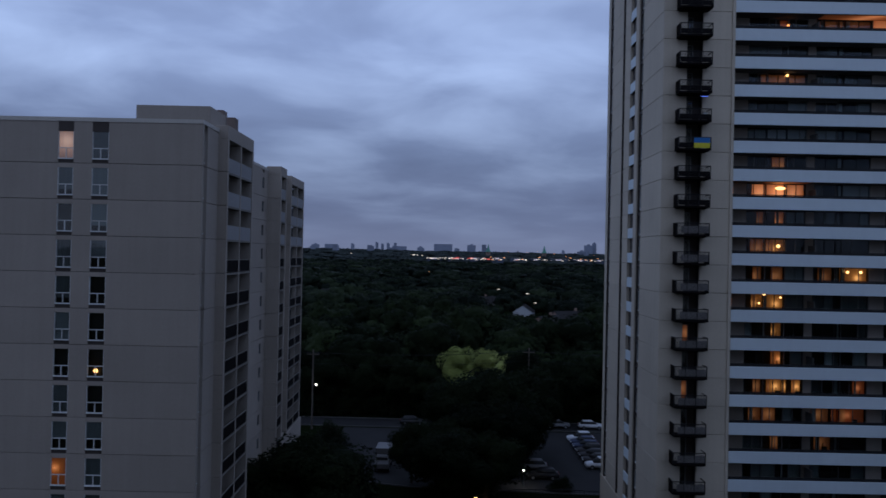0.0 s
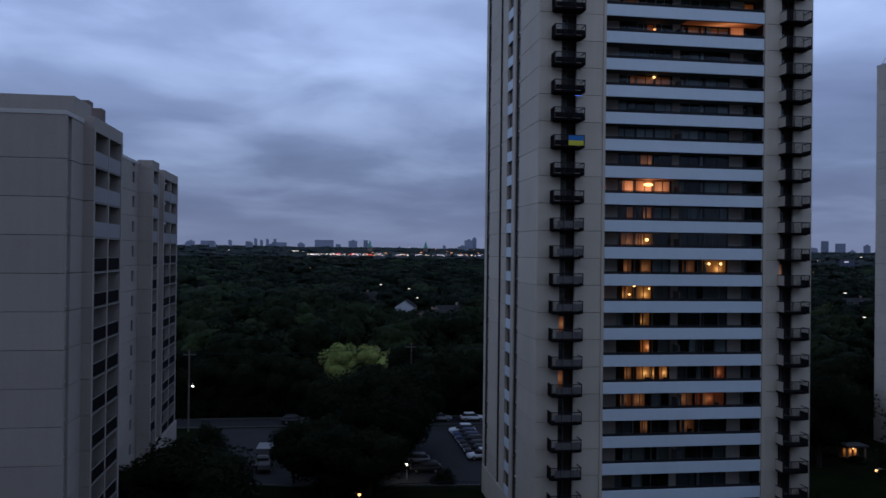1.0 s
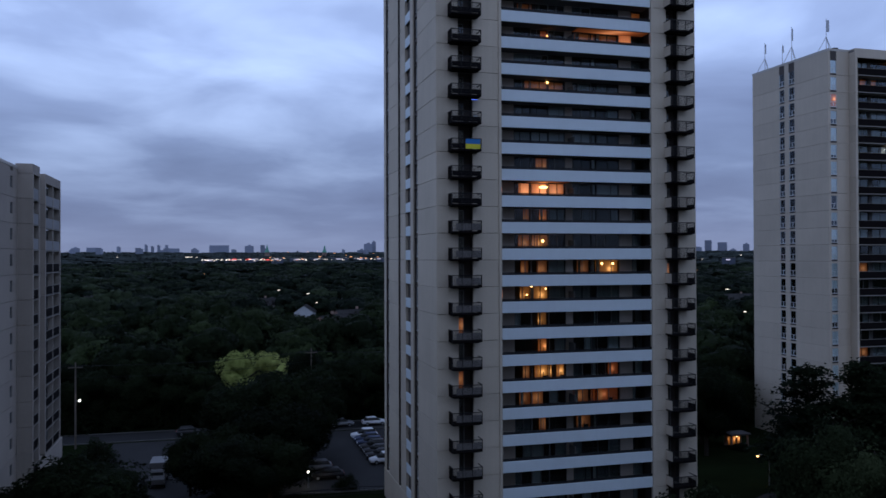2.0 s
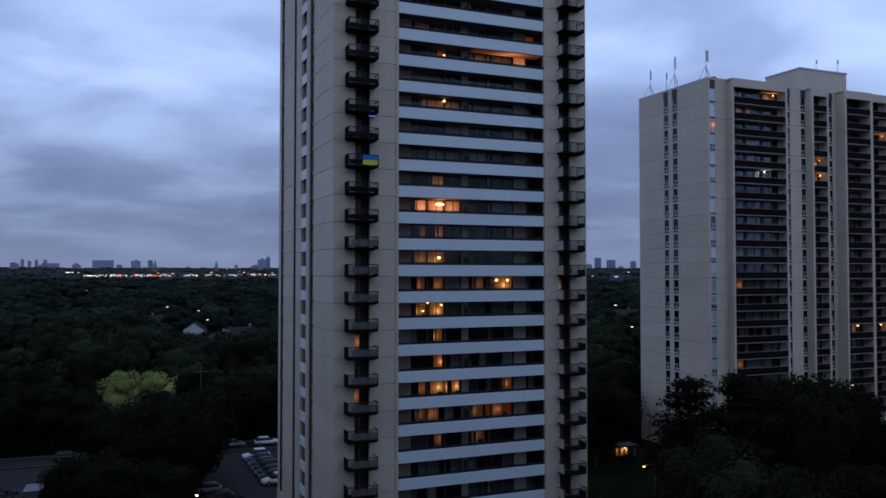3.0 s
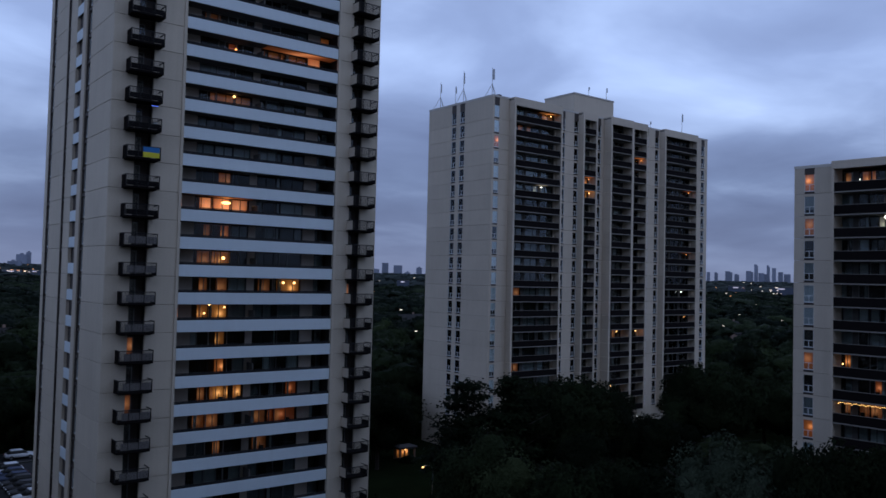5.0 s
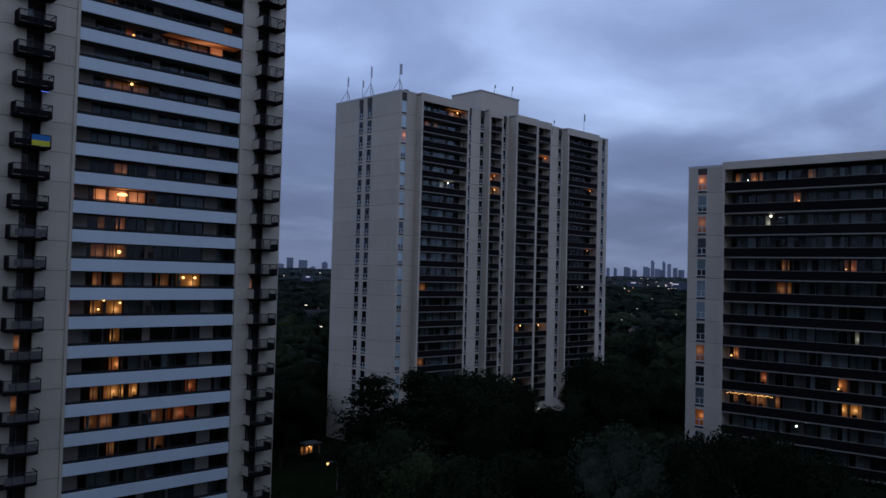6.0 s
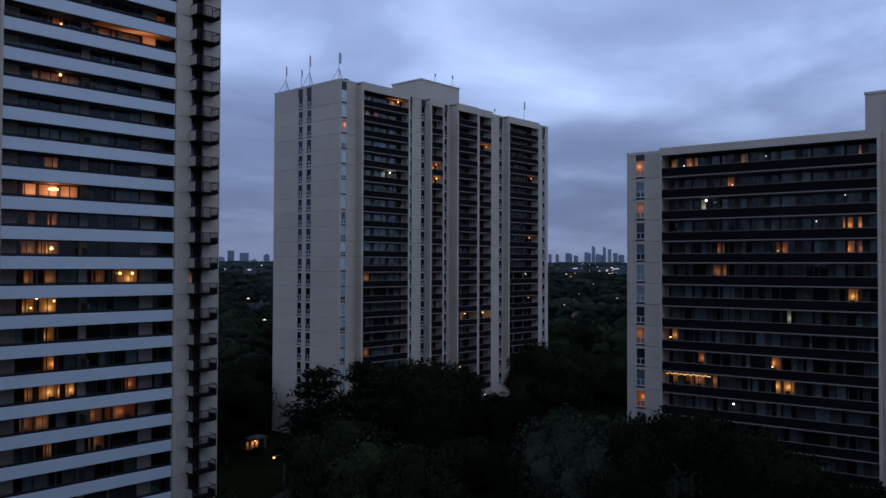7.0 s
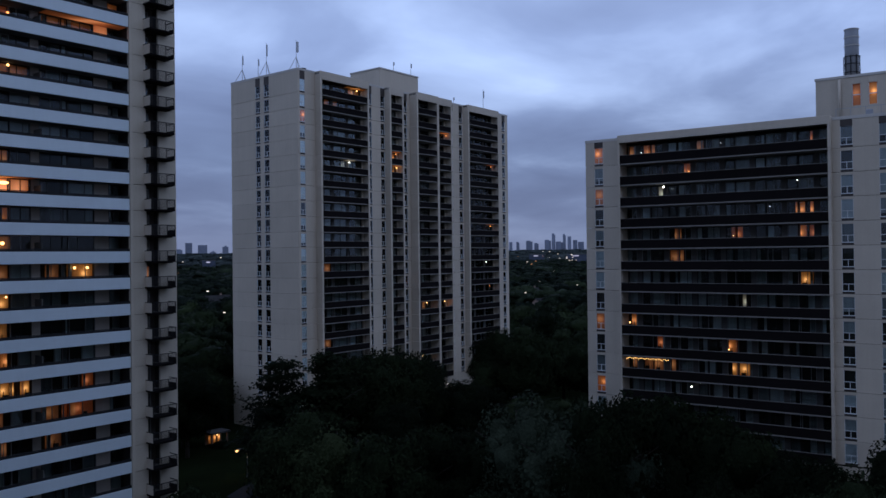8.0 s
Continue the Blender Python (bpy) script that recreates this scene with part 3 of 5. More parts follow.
B_SIDE_LIT = [(117.3, 118.5, 31.1, "red"), (114.8, 116.2, 20.2, "red"), (117.3, 118.6, 12.5, "warm")]


def balcony_bay(face, b, u0, u1, d, f0, st, ks, z_roof, lit, wall, depth=1.6, cheek=0.4, back=None, lit_floor=0.0):
    """A bay of stacked balconies between two upright cheeks: slabs with pale edges, dark parapets, glazed back walls."""
    zb = f0 + st * ks[0]
    for a0, a1 in ((u0 - cheek, u0), (u1, u1 + cheek)):
        for k in ks:
            face.box("cheek_panel", b, a0, a1, d - depth - 0.2, d + 0.03, f0 + st * k + 0.02, f0 + st * (k + 1) - 0.02, wall, 0.015)
    face.box("fascia", b, u0 - cheek, u1 + cheek, d - 0.3, d + 0.03, f0 + st * (ks[-1] + 1) - 0.02, z_roof, wall, 0.02)
    for a0, a1 in ((u0 - cheek, u0), (u1, u1 + cheek)):
        zt = f0 + st * (ks[-1] + 1)
        face.box("cheek_panel", b, a0, a1, d - depth - 0.2, d - 0.3, zt - 0.02, z_roof, wall)
    face.box("bay_roof", b, u0 - cheek, u1 + cheek, d - depth - 0.3, d - 0.3, z_roof - 0.5, z_roof - 0.2, M_ROOFING)
    if back is None:
        n = max(1, round((u1 - u0) / 3.6))
        back = []
        for i in range(n):
            a, c = u0 + (u1 - u0) * i / n, u0 + (u1 - u0) * (i + 1) / n
            back += [("wall", a, a + 0.08 * (c - a)), ("win", a + 0.08 * (c - a), a + 0.92 * (c - a)), ("wall", a + 0.92 * (c - a), c)]
    for k in ks:
        f = f0 + st * k
        slab = face.box("balcony_slab", b, u0, u1, d - depth, d - 0.02, f - 0.16, f, M_EDGE)
        par = face.box("balcony_parapet", b, u0, u1, d - 0.1, d - 0.02, f, f + 1.05, M_DARKPAR, 0.01, "dark brown balcony parapet")
        face.box("handrail", par, u0, u1, d - 0.12, d, f + 1.05, f + 1.1, M_EDGE)
        glazed_back(face, b, back, d - depth, f, f + st - 0.2, lit.get(k, []))


def column(face, b, u0, u1, f0, st, ks, z_roof, lit, wall, blind=None):
    """A window strip from bottom to top, with the dark louvre under the coping."""
    for k in ks:
        f = f0 + st * k
        strip_window(face, b, u0, u1, f, tone_at(lit, k, u0, u1), st, True, blind)
        face.box("head_panel", b, u0, u1, -0.28, -0.02, f + st - 0.33, f + st, wall)
    z = f0 + st * (ks[-1] + 1)
    face.box("louvre", b, u0, u1, -0.26, -0.006, z - 0.34, z_roof - 0.33, M_SPANDREL)


def wall_run(face, b, u0, u1, holes, f0, st, ks, z_roof, wall):
    """Panels between the window strips of one wall, and the strip of wall under the coping."""
    edges = [u0] + [e for h in holes for e in h] + [u1]
    for a, c in zip(edges[::2], edges[1::2]):
        if c - a > 0.05:
            panel_stack(face, b, a, c, [f0 + st * k for k in ks], st, wall, top=z_roof - 0.35)


def antenna(at, h, kind):
    m = thing("rooftop_antenna", at, label="grey steel antenna mast standing on the flat roof", category="antenna", group="rooftop antennas")
    bm = bmesh.new()
    add_tube(bm, (0, 0, 0), (0, 0, h), 0.06, 0.035, 8)
    part("mast", bm, M_STEEL, m, at=at)
    bm = bmesh.new()
    add_box(bm, -0.10, 0.10, -0.26, -0.12, h * 0.6, h * 0.93)
    if kind > 1:
        add_box(bm, 0.25, 0.5, -0.1, 0.1, h * 0.6, h * 0.95)
    part("panel_antenna", bm, M_STEEL, m, at=at)
    if kind:
        bm = bmesh.new()
        for a in (0.4, 2.5, 4.6):
            add_tube(bm, (0, 0, h * 0.45), (1.3 * math.cos(a), 1.3 * math.sin(a), 0.0), 0.045, 0.045, 6)
        part("brace", bm, M_STEEL, m, at=at)
        bm = bmesh.new()
        add_box(bm, 0.7, 1.5, -0.9, -0.3, 0, 0.5)
        part("equipment_box", bm, M_RAIL, m, at=at)
    return m


def build_slab_block():
    b = thing("apartment_block", (125.5, 116.5, 0), label="long buff precast apartment block with dark stacked balconies", category="apartment building")
    S, W = Face("S", 107.0), Face("W", 93.3)
    f0, st, ks, zr = 54.35, 2.7, range(-18, 3), 63.95
    lit, side_lit = lit_by_storey(B_LIT, f0, st), lit_by_storey(B_SIDE_LIT, f0, st)
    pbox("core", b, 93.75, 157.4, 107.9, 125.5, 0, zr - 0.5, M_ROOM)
    pbox("plinth", b, 93.3, 157.7, 107.0, 125.8, 0, f0 + st * ks[0], M_SLAB)
    rooftop(b, 93.3, 157.7, 107.0, 125.8, zr, M_SLAB)
    bays = ((97.7, 109.2, 1.4), (115.75, 119.0, 1.4), (123.1, 129.1, 2.0), (130.2, 134.2, 1.6), (140.95, 151.8, 1.4))
    holes = [(93.76, 94.9), (97.9, 108.9), (110.6, 111.7), (114.2, 115.35), (116.0, 118.8), (120.7, 121.9), (123.3, 133.9), (135.9, 136.8), (139.0, 140.2), (141.2, 151.5), (155.4, 156.6)]
    wall_run(S, b, 93.3, 157.7, holes, f0, st, ks, zr, M_SLAB)
    for i in (0, 2, 3, 5, 7, 8, 10):
        column(S, b, *holes[i], f0, st, ks, zr, lit, M_SLAB, M_BLIND_WHITE)
    for u0, u1, d in bays:
        balcony_bay(S, b, u0, u1, d, f0, st, ks, zr - 0.05, lit, M_SLAB, depth=d + 0.25)
        for k in ks:
            for a, c, tone in lit.get(k, ()):
                if u0 < (a + c) / 2 < u1 and tone != "dim":
                    bulb(b, ((a + c) / 2, 106.6, f0 + st * k + 2.15), 0.13 if tone == "yellow" else 0.10, "warm" if tone == "yellow" else "white" if tone == "white" else "orange")
                    # A glowing sheet stands in for the bulb's light on the ceiling.
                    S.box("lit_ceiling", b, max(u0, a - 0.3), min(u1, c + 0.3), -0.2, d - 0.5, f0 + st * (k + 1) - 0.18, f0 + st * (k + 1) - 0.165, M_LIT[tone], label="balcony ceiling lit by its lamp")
    side = [(114.8, 116.2), (117.3, 118.6)]
    wall_run(W, b, 107.28, 125.8, side, f0, st, ks, zr, M_SLAB)
    for h in side:
        column(W, b, *h, f0, st, ks, zr, side_lit, M_SLAB, M_BLIND_WHITE)
    # lift house and plant on the roof
    pbox("lift_house", b, 119.4, 131.4, 112.0, 120.4, zr - 0.4, 69.1, M_SLAB, 0.05)
    pbox("lift_house_coping", b, 119.3, 131.5, 111.9, 120.5, 69.1, 69.4, M_COPING, 0.03)
    pbox("plant_room", b, 131.6, 136.5, 112.5, 118.0, zr - 0.4, 65.6, M_SLAB, 0.05)
    for i in range(5):
        pbox("rooftop_rail_post", b, 132 + i * 1.1, 132.05 + i * 1.1, 111.0, 111.05, zr - 0.3, zr + 1.1, M_STEEL)
    pbox("rooftop_rail", b, 132, 136.5, 111.0, 111.05, zr + 1.05, zr + 1.1, M_STEEL)
    for x, y, h, k in ((94.2, 123.5, 5.2, 1), (94.0, 118.6, 3.6, 0), (94.3, 116.6, 6.2, 1), (94.6, 108.8, 5.4, 2), (149.8, 108.2, 5.0, 0), (138.5, 108.0, 1.6, 0)):
        antenna((x, y, zr - 0.02), h, k)
    for x, h in ((124.0, 3.2), (129.5, 4.4)):
        antenna((x, 112.4, 69.38), h * 0.6, 0)


build_slab_block()


# ---- the wide block with long dark balconies ----
R_LIT = [(0.7, 1.6, 44.3, "dim"), (2.6, 4.0, 44.2, "warm"), (5.0, 6.0, 41.4, "dim"), (7.8, 9.0, 41.4, "red"), (4.5, 6.0, 39.0, "white"),
         (20.8, 21.8, 35.8, "warm"), (22.4, 23.1, 35.7, "warm"), (6.5, 7.3, 33.5, "dim"), (13.5, 14.8, 33.3, "red"), (21.1, 22.0, 33.3, "warm"), (22.3, 23.0, 33.2, "red")]
R_LIT += [(5.5, 7.6, 30.5, "dim"), (21.2, 22.6, 28.0, "yellow"), (14.7, 15.1, 25.0, "white"), (0.7, 1.6, 22.4, "warm"), (4.1, 5.1, 19.5, "red"),
          (13.0, 14.0, 19.4, "warm"), (13.4, 16.3, 17.1, "yellow"), (0.8, 6.4, 17.5, "dim"), (22.5, 23.4, 44.2, "red"), (9.2, 10.2, 43.6, "dim")]
R_WIN_LIT = [(-3.6, -2.2, 44.2, "warm"), (-3.6, -2.2, 38.3, "dim"), (-3.6, -2.3, 22.0, "dim"), (-3.6, -2.3, 14.8, "warm")]


def flip(rows):
    return [(-u1, -u0, z, t) for u0, u1, z, t in rows]


def build_wide_block():
    # local frame: the facade is the plane x = 0 and runs towards -y
    b = thing("apartment_block", (94.8, 47.4, 0), 4.63, label="wide beige apartment block with long dark balcony bands, many rooms lit", category="apartment building")
    W = Face("W", 0.9)
    f0, st, ks, zr = 42.5, 2.712, range(-13, 1), 46.05
    lit, wlit = lit_by_storey(flip(R_LIT), f0, st), lit_by_storey(flip(R_WIN_LIT), f0, st)
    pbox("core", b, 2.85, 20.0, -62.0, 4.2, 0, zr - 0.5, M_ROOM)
    pbox("corner_core", b, 1.3, 2.85, -0.3, 4.2, 0, zr - 0.5, M_ROOM)
    pbox("corner_core", b, 1.3, 2.85, -62.0, -25.1, 0, zr - 0.5, M_ROOM)
    pbox("plinth", b, 0.9, 20.4, -62.3, 4.75, 0, f0 + st * ks[0] - 0.22, M_SLAB)
    rooftop(b, 0.9, 20.4, -62.3, 4.75, zr - 0.05, M_SLAB)
    wall_run(W, b, -0.35, 4.75, [(2.3, 3.5)], f0, st, ks, zr, M_SLAB)
    column(W, b, 2.3, 3.5, f0, st, ks, zr, wlit, M_SLAB, M_BLIND_PALE)
    back = []
    for i in range(7):
        a, w = -24.7 + i * 3.53, 3.53
        back += [("win", a + 0.02 * w, a + 0.34 * w), ("wall", a + 0.34 * w, a + 0.52 * w), ("win", a + 0.52 * w, a + 0.98 * w)]
    balcony_bay(W, b, -24.7, -0.35, 0.9, f0, st, ks, zr + 0.1, lit, M_SLAB, depth=2.3, cheek=0.3, back=back)
    wall_run(W, b, -62.3, -25.0, [(-38.6, -37.2), (-31.1, -29.7), (-27.1, -25.87)], f0, st, ks, zr, M_SLAB)
    for h in ((-38.6, -37.2), (-31.1, -29.7), (-27.1, -25.87)):
        column(W, b, *h, f0, st, ks, zr, {}, M_SLAB, M_BLIND_PALE)
    # plant floor on the roof, with two lit windows, a vent pipe and a boiler stack
    P = Face("W", 6.0)
    pbox("plant_floor", b, 6.3, 14.0, -42.0, -22.6, zr - 0.4, 51.2, M_SLAB)
    for u0, u1 in ((-26.5, -22.6), (-28.2, -27.4), (-42.0, -29.1)):
        P.box("wall_panel", b, u0, u1, -0.3, 0.0, zr - 0.4, 51.2, M_SLAB, 0.02)
    for u0, u1, tone in ((-27.4, -26.5, "dim"), (-29.1, -28.2, "yellow")):
        P.box("wall_panel", b, u0, u1, -0.3, 0.0, zr - 0.4, 47.9, M_SLAB, 0.02)
        P.box("wall_panel", b, u0, u1, -0.3, 0.0, 50.4, 51.2, M_SLAB, 0.02)
        w = P.boxes("window", b, [(u0, u1, -0.2, -0.1, 49.1, 49.2), (u0, u0 + 0.05, -0.2, -0.1, 47.9, 50.4), (u1 - 0.05, u1, -0.2, -0.1, 47.9, 50.4)], M_FRAME)
        P.box("lit_room", w, u0, u1, -0.29, -0.25, 47.9, 50.4, M_LIT[tone], label="lamp-lit window")
    P.box("coping", b, -42.1, -22.5, -0.4, 0.08, 51.2, 51.5, M_COPING, 0.02)
    bm = bmesh.new()
    add_tube(bm, (0, 0, 0), (0, 0, 5.0), 0.16, 0.16, 10)
    part("vent_pipe", bm, M_SLAB, b, at=(5.7, -25.2, zr), smooth=True)
    bm = bmesh.new()
    add_tube(bm, (0, 0, 0), (0, 0, 6.2), 0.78, 0.78, 24)
    stack = part("boiler_chimney", bm, M_STACK, b, "mottled round metal boiler stack", (8.5, -26.2, 51.2), True)
    for z in (0.1, 1.0, 2.0, 2.9, 4.2, 5.2, 6.15):
        bm = bmesh.new()
        bmesh.ops.create_cone(bm, segments=24, radius1=0.84, radius2=0.84, depth=0.09)
        put("band", mesh_of("band", bm, M_RAIL if z < 3.5 else M_COPING), stack, (8.5, -26.2, 51.2 + z))
    for a in range(8):
        c, s = 0.86 * math.cos(a * 0.785), 0.86 * math.sin(a * 0.785)
        pbox("guard_bar", stack, 8.5 + c - 0.05, 8.5 + c + 0.05, -26.2 + s - 0.05, -26.2 + s + 0.05, 51.3, 54.2, M_RAIL)
    for i in range(9):
        pbox("rooftop_rail_post", b, 1.6, 1.65, -25.4 - i * 1.5, -25.35 - i * 1.5, zr - 0.1, zr + 0.95, M_STEEL)
    pbox("rooftop_rail", b, 1.6, 1.65, -38.0, -25.4, zr + 0.9, zr + 0.95, M_STEEL)
    pbox("roof_fan", b, 2.2, 2.9, -29.0, -28.3, zr - 0.4, zr + 0.7, M_STEEL, 0.1)
    for u, z, r, tone in ((5.8, 39.3, 0.2, "white"), (9.0, 41.0, 0.14, "orange"), (3.0, 43.8, 0.08, "white"), (13.5, 19.4, 0.14, "warm"), (9.0, 14.6, 0.16, "white"), (21.4, 39.2, 0.08, "white"),
                          (14.2, 33.0, 0.09, "warm"), (18.4, 36.3, 0.07, "white"), (12.9, 44.2, 0.05, "white"), (1.2, 22.2, 0.16, "warm")):
        bulb(b, (0.7, -u, z), r * 0.6, tone)
    bm = bmesh.new()
    for i in range(26):
        u = 0.9 + 5.4 * i / 25
        bmesh.ops.create_icosphere(bm, subdivisions=1, radius=0.05, matrix=Matrix.Translation((0, -u, 0.16 * abs(math.sin(i * 0.9)))))
    part("string_lights", bm, M_BULB["warm"], b, "string of small warm lights", (0.3, 0, 17.6))


M_STACK = weathered("stack_metal", (0.22, 0.23, 0.25), 0.5, 3.0, 0.5, 0.2)
build_wide_block()


# ---- the lower block with the blank end wall ----
def build_end_block():
    b = thing("apartment_block", (-32.0, 88.0, 0), label="grey precast apartment block with a blank end wall", category="apartment building")
    S, E = Face("S", 60.0), Face("E", -18.05)
    f0, st, ks, zr = 37.34, 2.7, range(-11, 1), 40.75
    pbox("core", b, -46.0, -21.9, 60.35, 115.5, 0, zr - 0.5, M_ROOM)
    pbox("corner_core", b, -21.9, -18.75, 60.35, 64.3, 0, zr - 0.5, M_ROOM)
    pbox("plinth", b, -46.2, -18.05, 60.0, 64.2, 0, f0 + st * ks[0] - 0.16, M_LEFT)
    pbox("plinth", b, -46.2, -19.9, 64.2, 115.8, 0, f0 + st * ks[0] - 0.16, M_LEFT)
    rooftop(b, -46.2, -18.05, 60.0, 64.2, zr, M_LEFT, 0.3)
    rooftop(b, -46.2, -20.6, 64.5, 115.8, zr, M_LEFT, 0.3)
    holes = [(-28.8, -27.66), (-26.27, -25.05)]
    wall_run(S, b, -46.2, -18.05, holes, f0, st, ks, zr + 0.05, M_LEFT)
    lit = {0: [(-28.8, -27.66, "blush")], -9: [(-28.8, -27.66, "warm")]}
    for h in holes:
        column(S, b, *h, f0, st, ks, zr + 0.05, lit, M_LEFT)
    bulb(b, (-25.7, 60.2, 21.9), 0.16, "warm")
    # the long side steps in and out
    wall_run(E, b, 60.28, 64.2, [(60.45, 61.3)], f0, st, ks, zr + 0.05, M_LEFT)
    column(Face("E", -18.3), b, 60.45, 61.3, f0, st, ks, zr + 0.05, {}, M_LEFT, M_CURTAIN)
    E1 = Face("E", -20.6)
    wall_run(E1, b, 72.9, 115.8, [(91.3, 92.4), (94.7, 97.4), (105.8, 114.6)], f0, st, ks, zr + 0.05, M_LEFT)
    for k in ks:
        f = f0 + st * k
        E1.box("wall_panel", b, 91.3, 92.4, -0.28, 0.0, f + 0.02, f + 0.95, M_LEFT)
        E1.box("wall_panel", b, 91.3, 92.4, -0.28, 0.0, f + 2.15, f + st - 0.02, M_LEFT)
        w = E1.boxes("small_window", b, [(91.3, 91.36, -0.2, -0.1, f + 0.95, f + 2.15), (92.34, 92.4, -0.2, -0.1, f + 0.95, f + 2.15), (91.36, 92.34, -0.2, -0.1, f + 0.95, f + 1.0)], M_DOORFRAME)
        E1.box("pane", w, 91.36, 92.34, -0.16, -0.14, f + 1.0, f + 2.15, M_PANE)
    for u0, u1, d, n in ((64.6, 72.5, 3.3, 2), (94.7, 97.4, 1.5, 1), (105.8, 114.6, 0.6, 2)):
        cheek = 0.4
        for a0, a1 in ((u0 - cheek, u0), (u1, u1 + cheek)):
            for k in ks:
                E1.box("cheek_panel", b, a0, a1, -0.2, d + 0.02, f0 + st * k + 0.02, f0 + st * (k + 1) - 0.02, M_LEFT, 0.015)
        E1.box("fascia", b, u0 - cheek, u1 + cheek, -0.2, d, f0 + st - 0.1, zr + 0.3, M_LEFT, 0.02)
        w = (u1 - u0) / n
        back = []
        for i in range(n):
            back += [("wall", u0 + w * i, u0 + w * i + 0.25 * w), ("win", u0 + w * (i + 0.25), u0 + w * (i + 0.85)), ("wall", u0 + w * (i + 0.85), u0 + w * (i + 1))]
        for i in range(1, n):
            E1.box("bay_divider", b, u0 + w * i - 0.12, u0 + w * i + 0.12, 0.0, d, f0 + st * ks[0], f0 + st, M_LEFT)
        for k in ks:
            f = f0 + st * k
            dd = max(d - 2.2, -0.6)
            E1.box("balcony_slab", b, u0, u1, 0.0, d - 0.03, f - 0.15, f, M_EDGE)
            glazed_back(E1, b, back, dd, f, f + st - 0.15, [])
            if dd > 0.6:
                E1.box("filler_wall", b, u0, u1, 0.0, dd - 0.5, f, f + st - 0.15, M_ROOM)
            for i in range(n):
                a0, a1 = u0 + w * i + 0.14, u0 + w * (i + 1) - 0.14
                if k > -3:
                    E1.box("balcony_parapet", b, a0, a1, d - 0.12, d - 0.03, f, f + 1.15, M_PALE_PAR, 0.015, "pale balcony parapet")
                else:
                    rail = E1.box("balcony_parapet", b, a0, a1, d - 0.1, d - 0.04, f + 0.06, f + 1.02, M_DARKPAR, 0.01, "dark balcony parapet")
                    E1.box("handrail", rail, a0, a1, d - 0.11, d - 0.03, f + 1.02, f + 1.09, M_EDGE)
    pbox("lift_house", b, -24.6, -18.7, 64.0, 68.5, zr - 0.4, 42.5, M_LEFT, 0.03)
    pbox("chimney", b, -20.5, -19.2, 69.6, 70.8, zr - 0.4, 43.2, M_HOUSEBRICK, 0.03, "brown chimney")
    pbox("chimney", b, -20.6, -19.5, 74.6, 75.8, zr - 0.4, 43.4, M_HOUSEBRICK, 0.03, "brown chimney")


M_HOUSEBRICK = weathered("chimney_brick", (0.20, 0.155, 0.135), 0.9, 8.0, 0.2)
M_PALE_PAR = weathered("pale_grey_parapet", (0.25, 0.25, 0.255), 0.7, 5.0, 0.15)
build_end_block()


# ---- ground ----
def rise(x, y):
    """Height of the land: level near by, rising slowly towards the horizon."""
    t = min(max((math.hypot(x, y) - 450) / 3300, 0), 1)
    return 38 * t * t * (3 - 2 * t) + 1.2 * t * math.sin(x * 0.004) * math.cos(y * 0.003)


def build_ground():
    verts, faces = [(0, 0, 0)], []
    rings = [30, 60, 90, 120, 160, 220, 300, 450, 600, 800, 1000, 1300, 1600, 2000, 2500, 3000, 3600, 4400]
    n = 72
    for r in rings:
        for i in range(n):
            a = 2 * math.pi * i / n
            x, y = r * math.cos(a), r * math.sin(a)
            verts.append((x, y, rise(x, y)))
    for i in range(n):
        faces.append((0, 1 + i, 1 + (i + 1) % n))
    for k in range(len(rings) - 1):
        for i in range(n):
            a, c = 1 + k * n + i, 1 + k * n + (i + 1) % n
            faces.append((a, a + n, c + n, c))
    me = bpy.data.meshes.new("ground")
    me.from_pydata(verts, [], faces)
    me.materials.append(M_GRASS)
    for f in me.polygons:
        f.use_smooth = True
    tagged(new("ground", me), "dark grass and earth reaching to the horizon", "ground", kind="structure")


def polygon_slab(name, pts, z0, z1, mat, label, category):
    bm = bmesh.new()
    f = bm.faces.new([bm.verts.new((x, y, z1)) for x, y in pts])
    ext = bmesh.ops.extrude_face_region(bm, geom=[f])
    for v in ext["geom"]:
        if isinstance(v, bmesh.types.BMVert):
            v.co.z = z0
    bmesh.ops.recalc_face_normals(bm, faces=bm.faces[:])
    ob = new(name, mesh_of(name, bm, mat))
    return tagged(ob, label, category, kind="structure")


def kerb_line(pts):
    bm = bmesh.new()
    for (x0, y0), (x1, y1) in zip(pts, pts[1:]):
        d = Vector((x1 - x0, y1 - y0, 0))
        m = Matrix.Translation(((x0 + x1) / 2, (y0 + y1) / 2, 0.08)) @ Matrix.Rotation(math.atan2(d.y, d.x), 4, "Z") @ Matrix.Diagonal((d.length, 0.2, 0.16, 1))
        bmesh.ops.create_cube(bm, size=1.0, matrix=m)
    tagged(new("kerb", mesh_of("kerb", bm, M_KERB)), "pale concrete kerb along the asphalt", "kerb", kind="structure")


build_ground()
polygon_slab("road", [(-60, 146.5), (60, 143.5), (60, 150.5), (-60, 153.5)], -0.1, 0.03, M_ASPHALT, "dark asphalt road with a kerb on both sides", "road")
polygon_slab("parking_lot", [(-17, 112), (-4, 108), (20.0, 106), (46, 106), (46, 143.2), (-17, 144.4)], -0.1, 0.035, M_ASPHALT, "grey asphalt car park between trees and tower", "parking lot")
polygon_slab("driveway", [(64, 80), (72, 83), (84, 91), (110, 95.5), (150, 98.5), (150, 103), (110, 101), (82, 97), (70, 91), (64, 88)], -0.1, 0.04, M_ASPHALT, "asphalt driveway in front of the long block", "driveway")
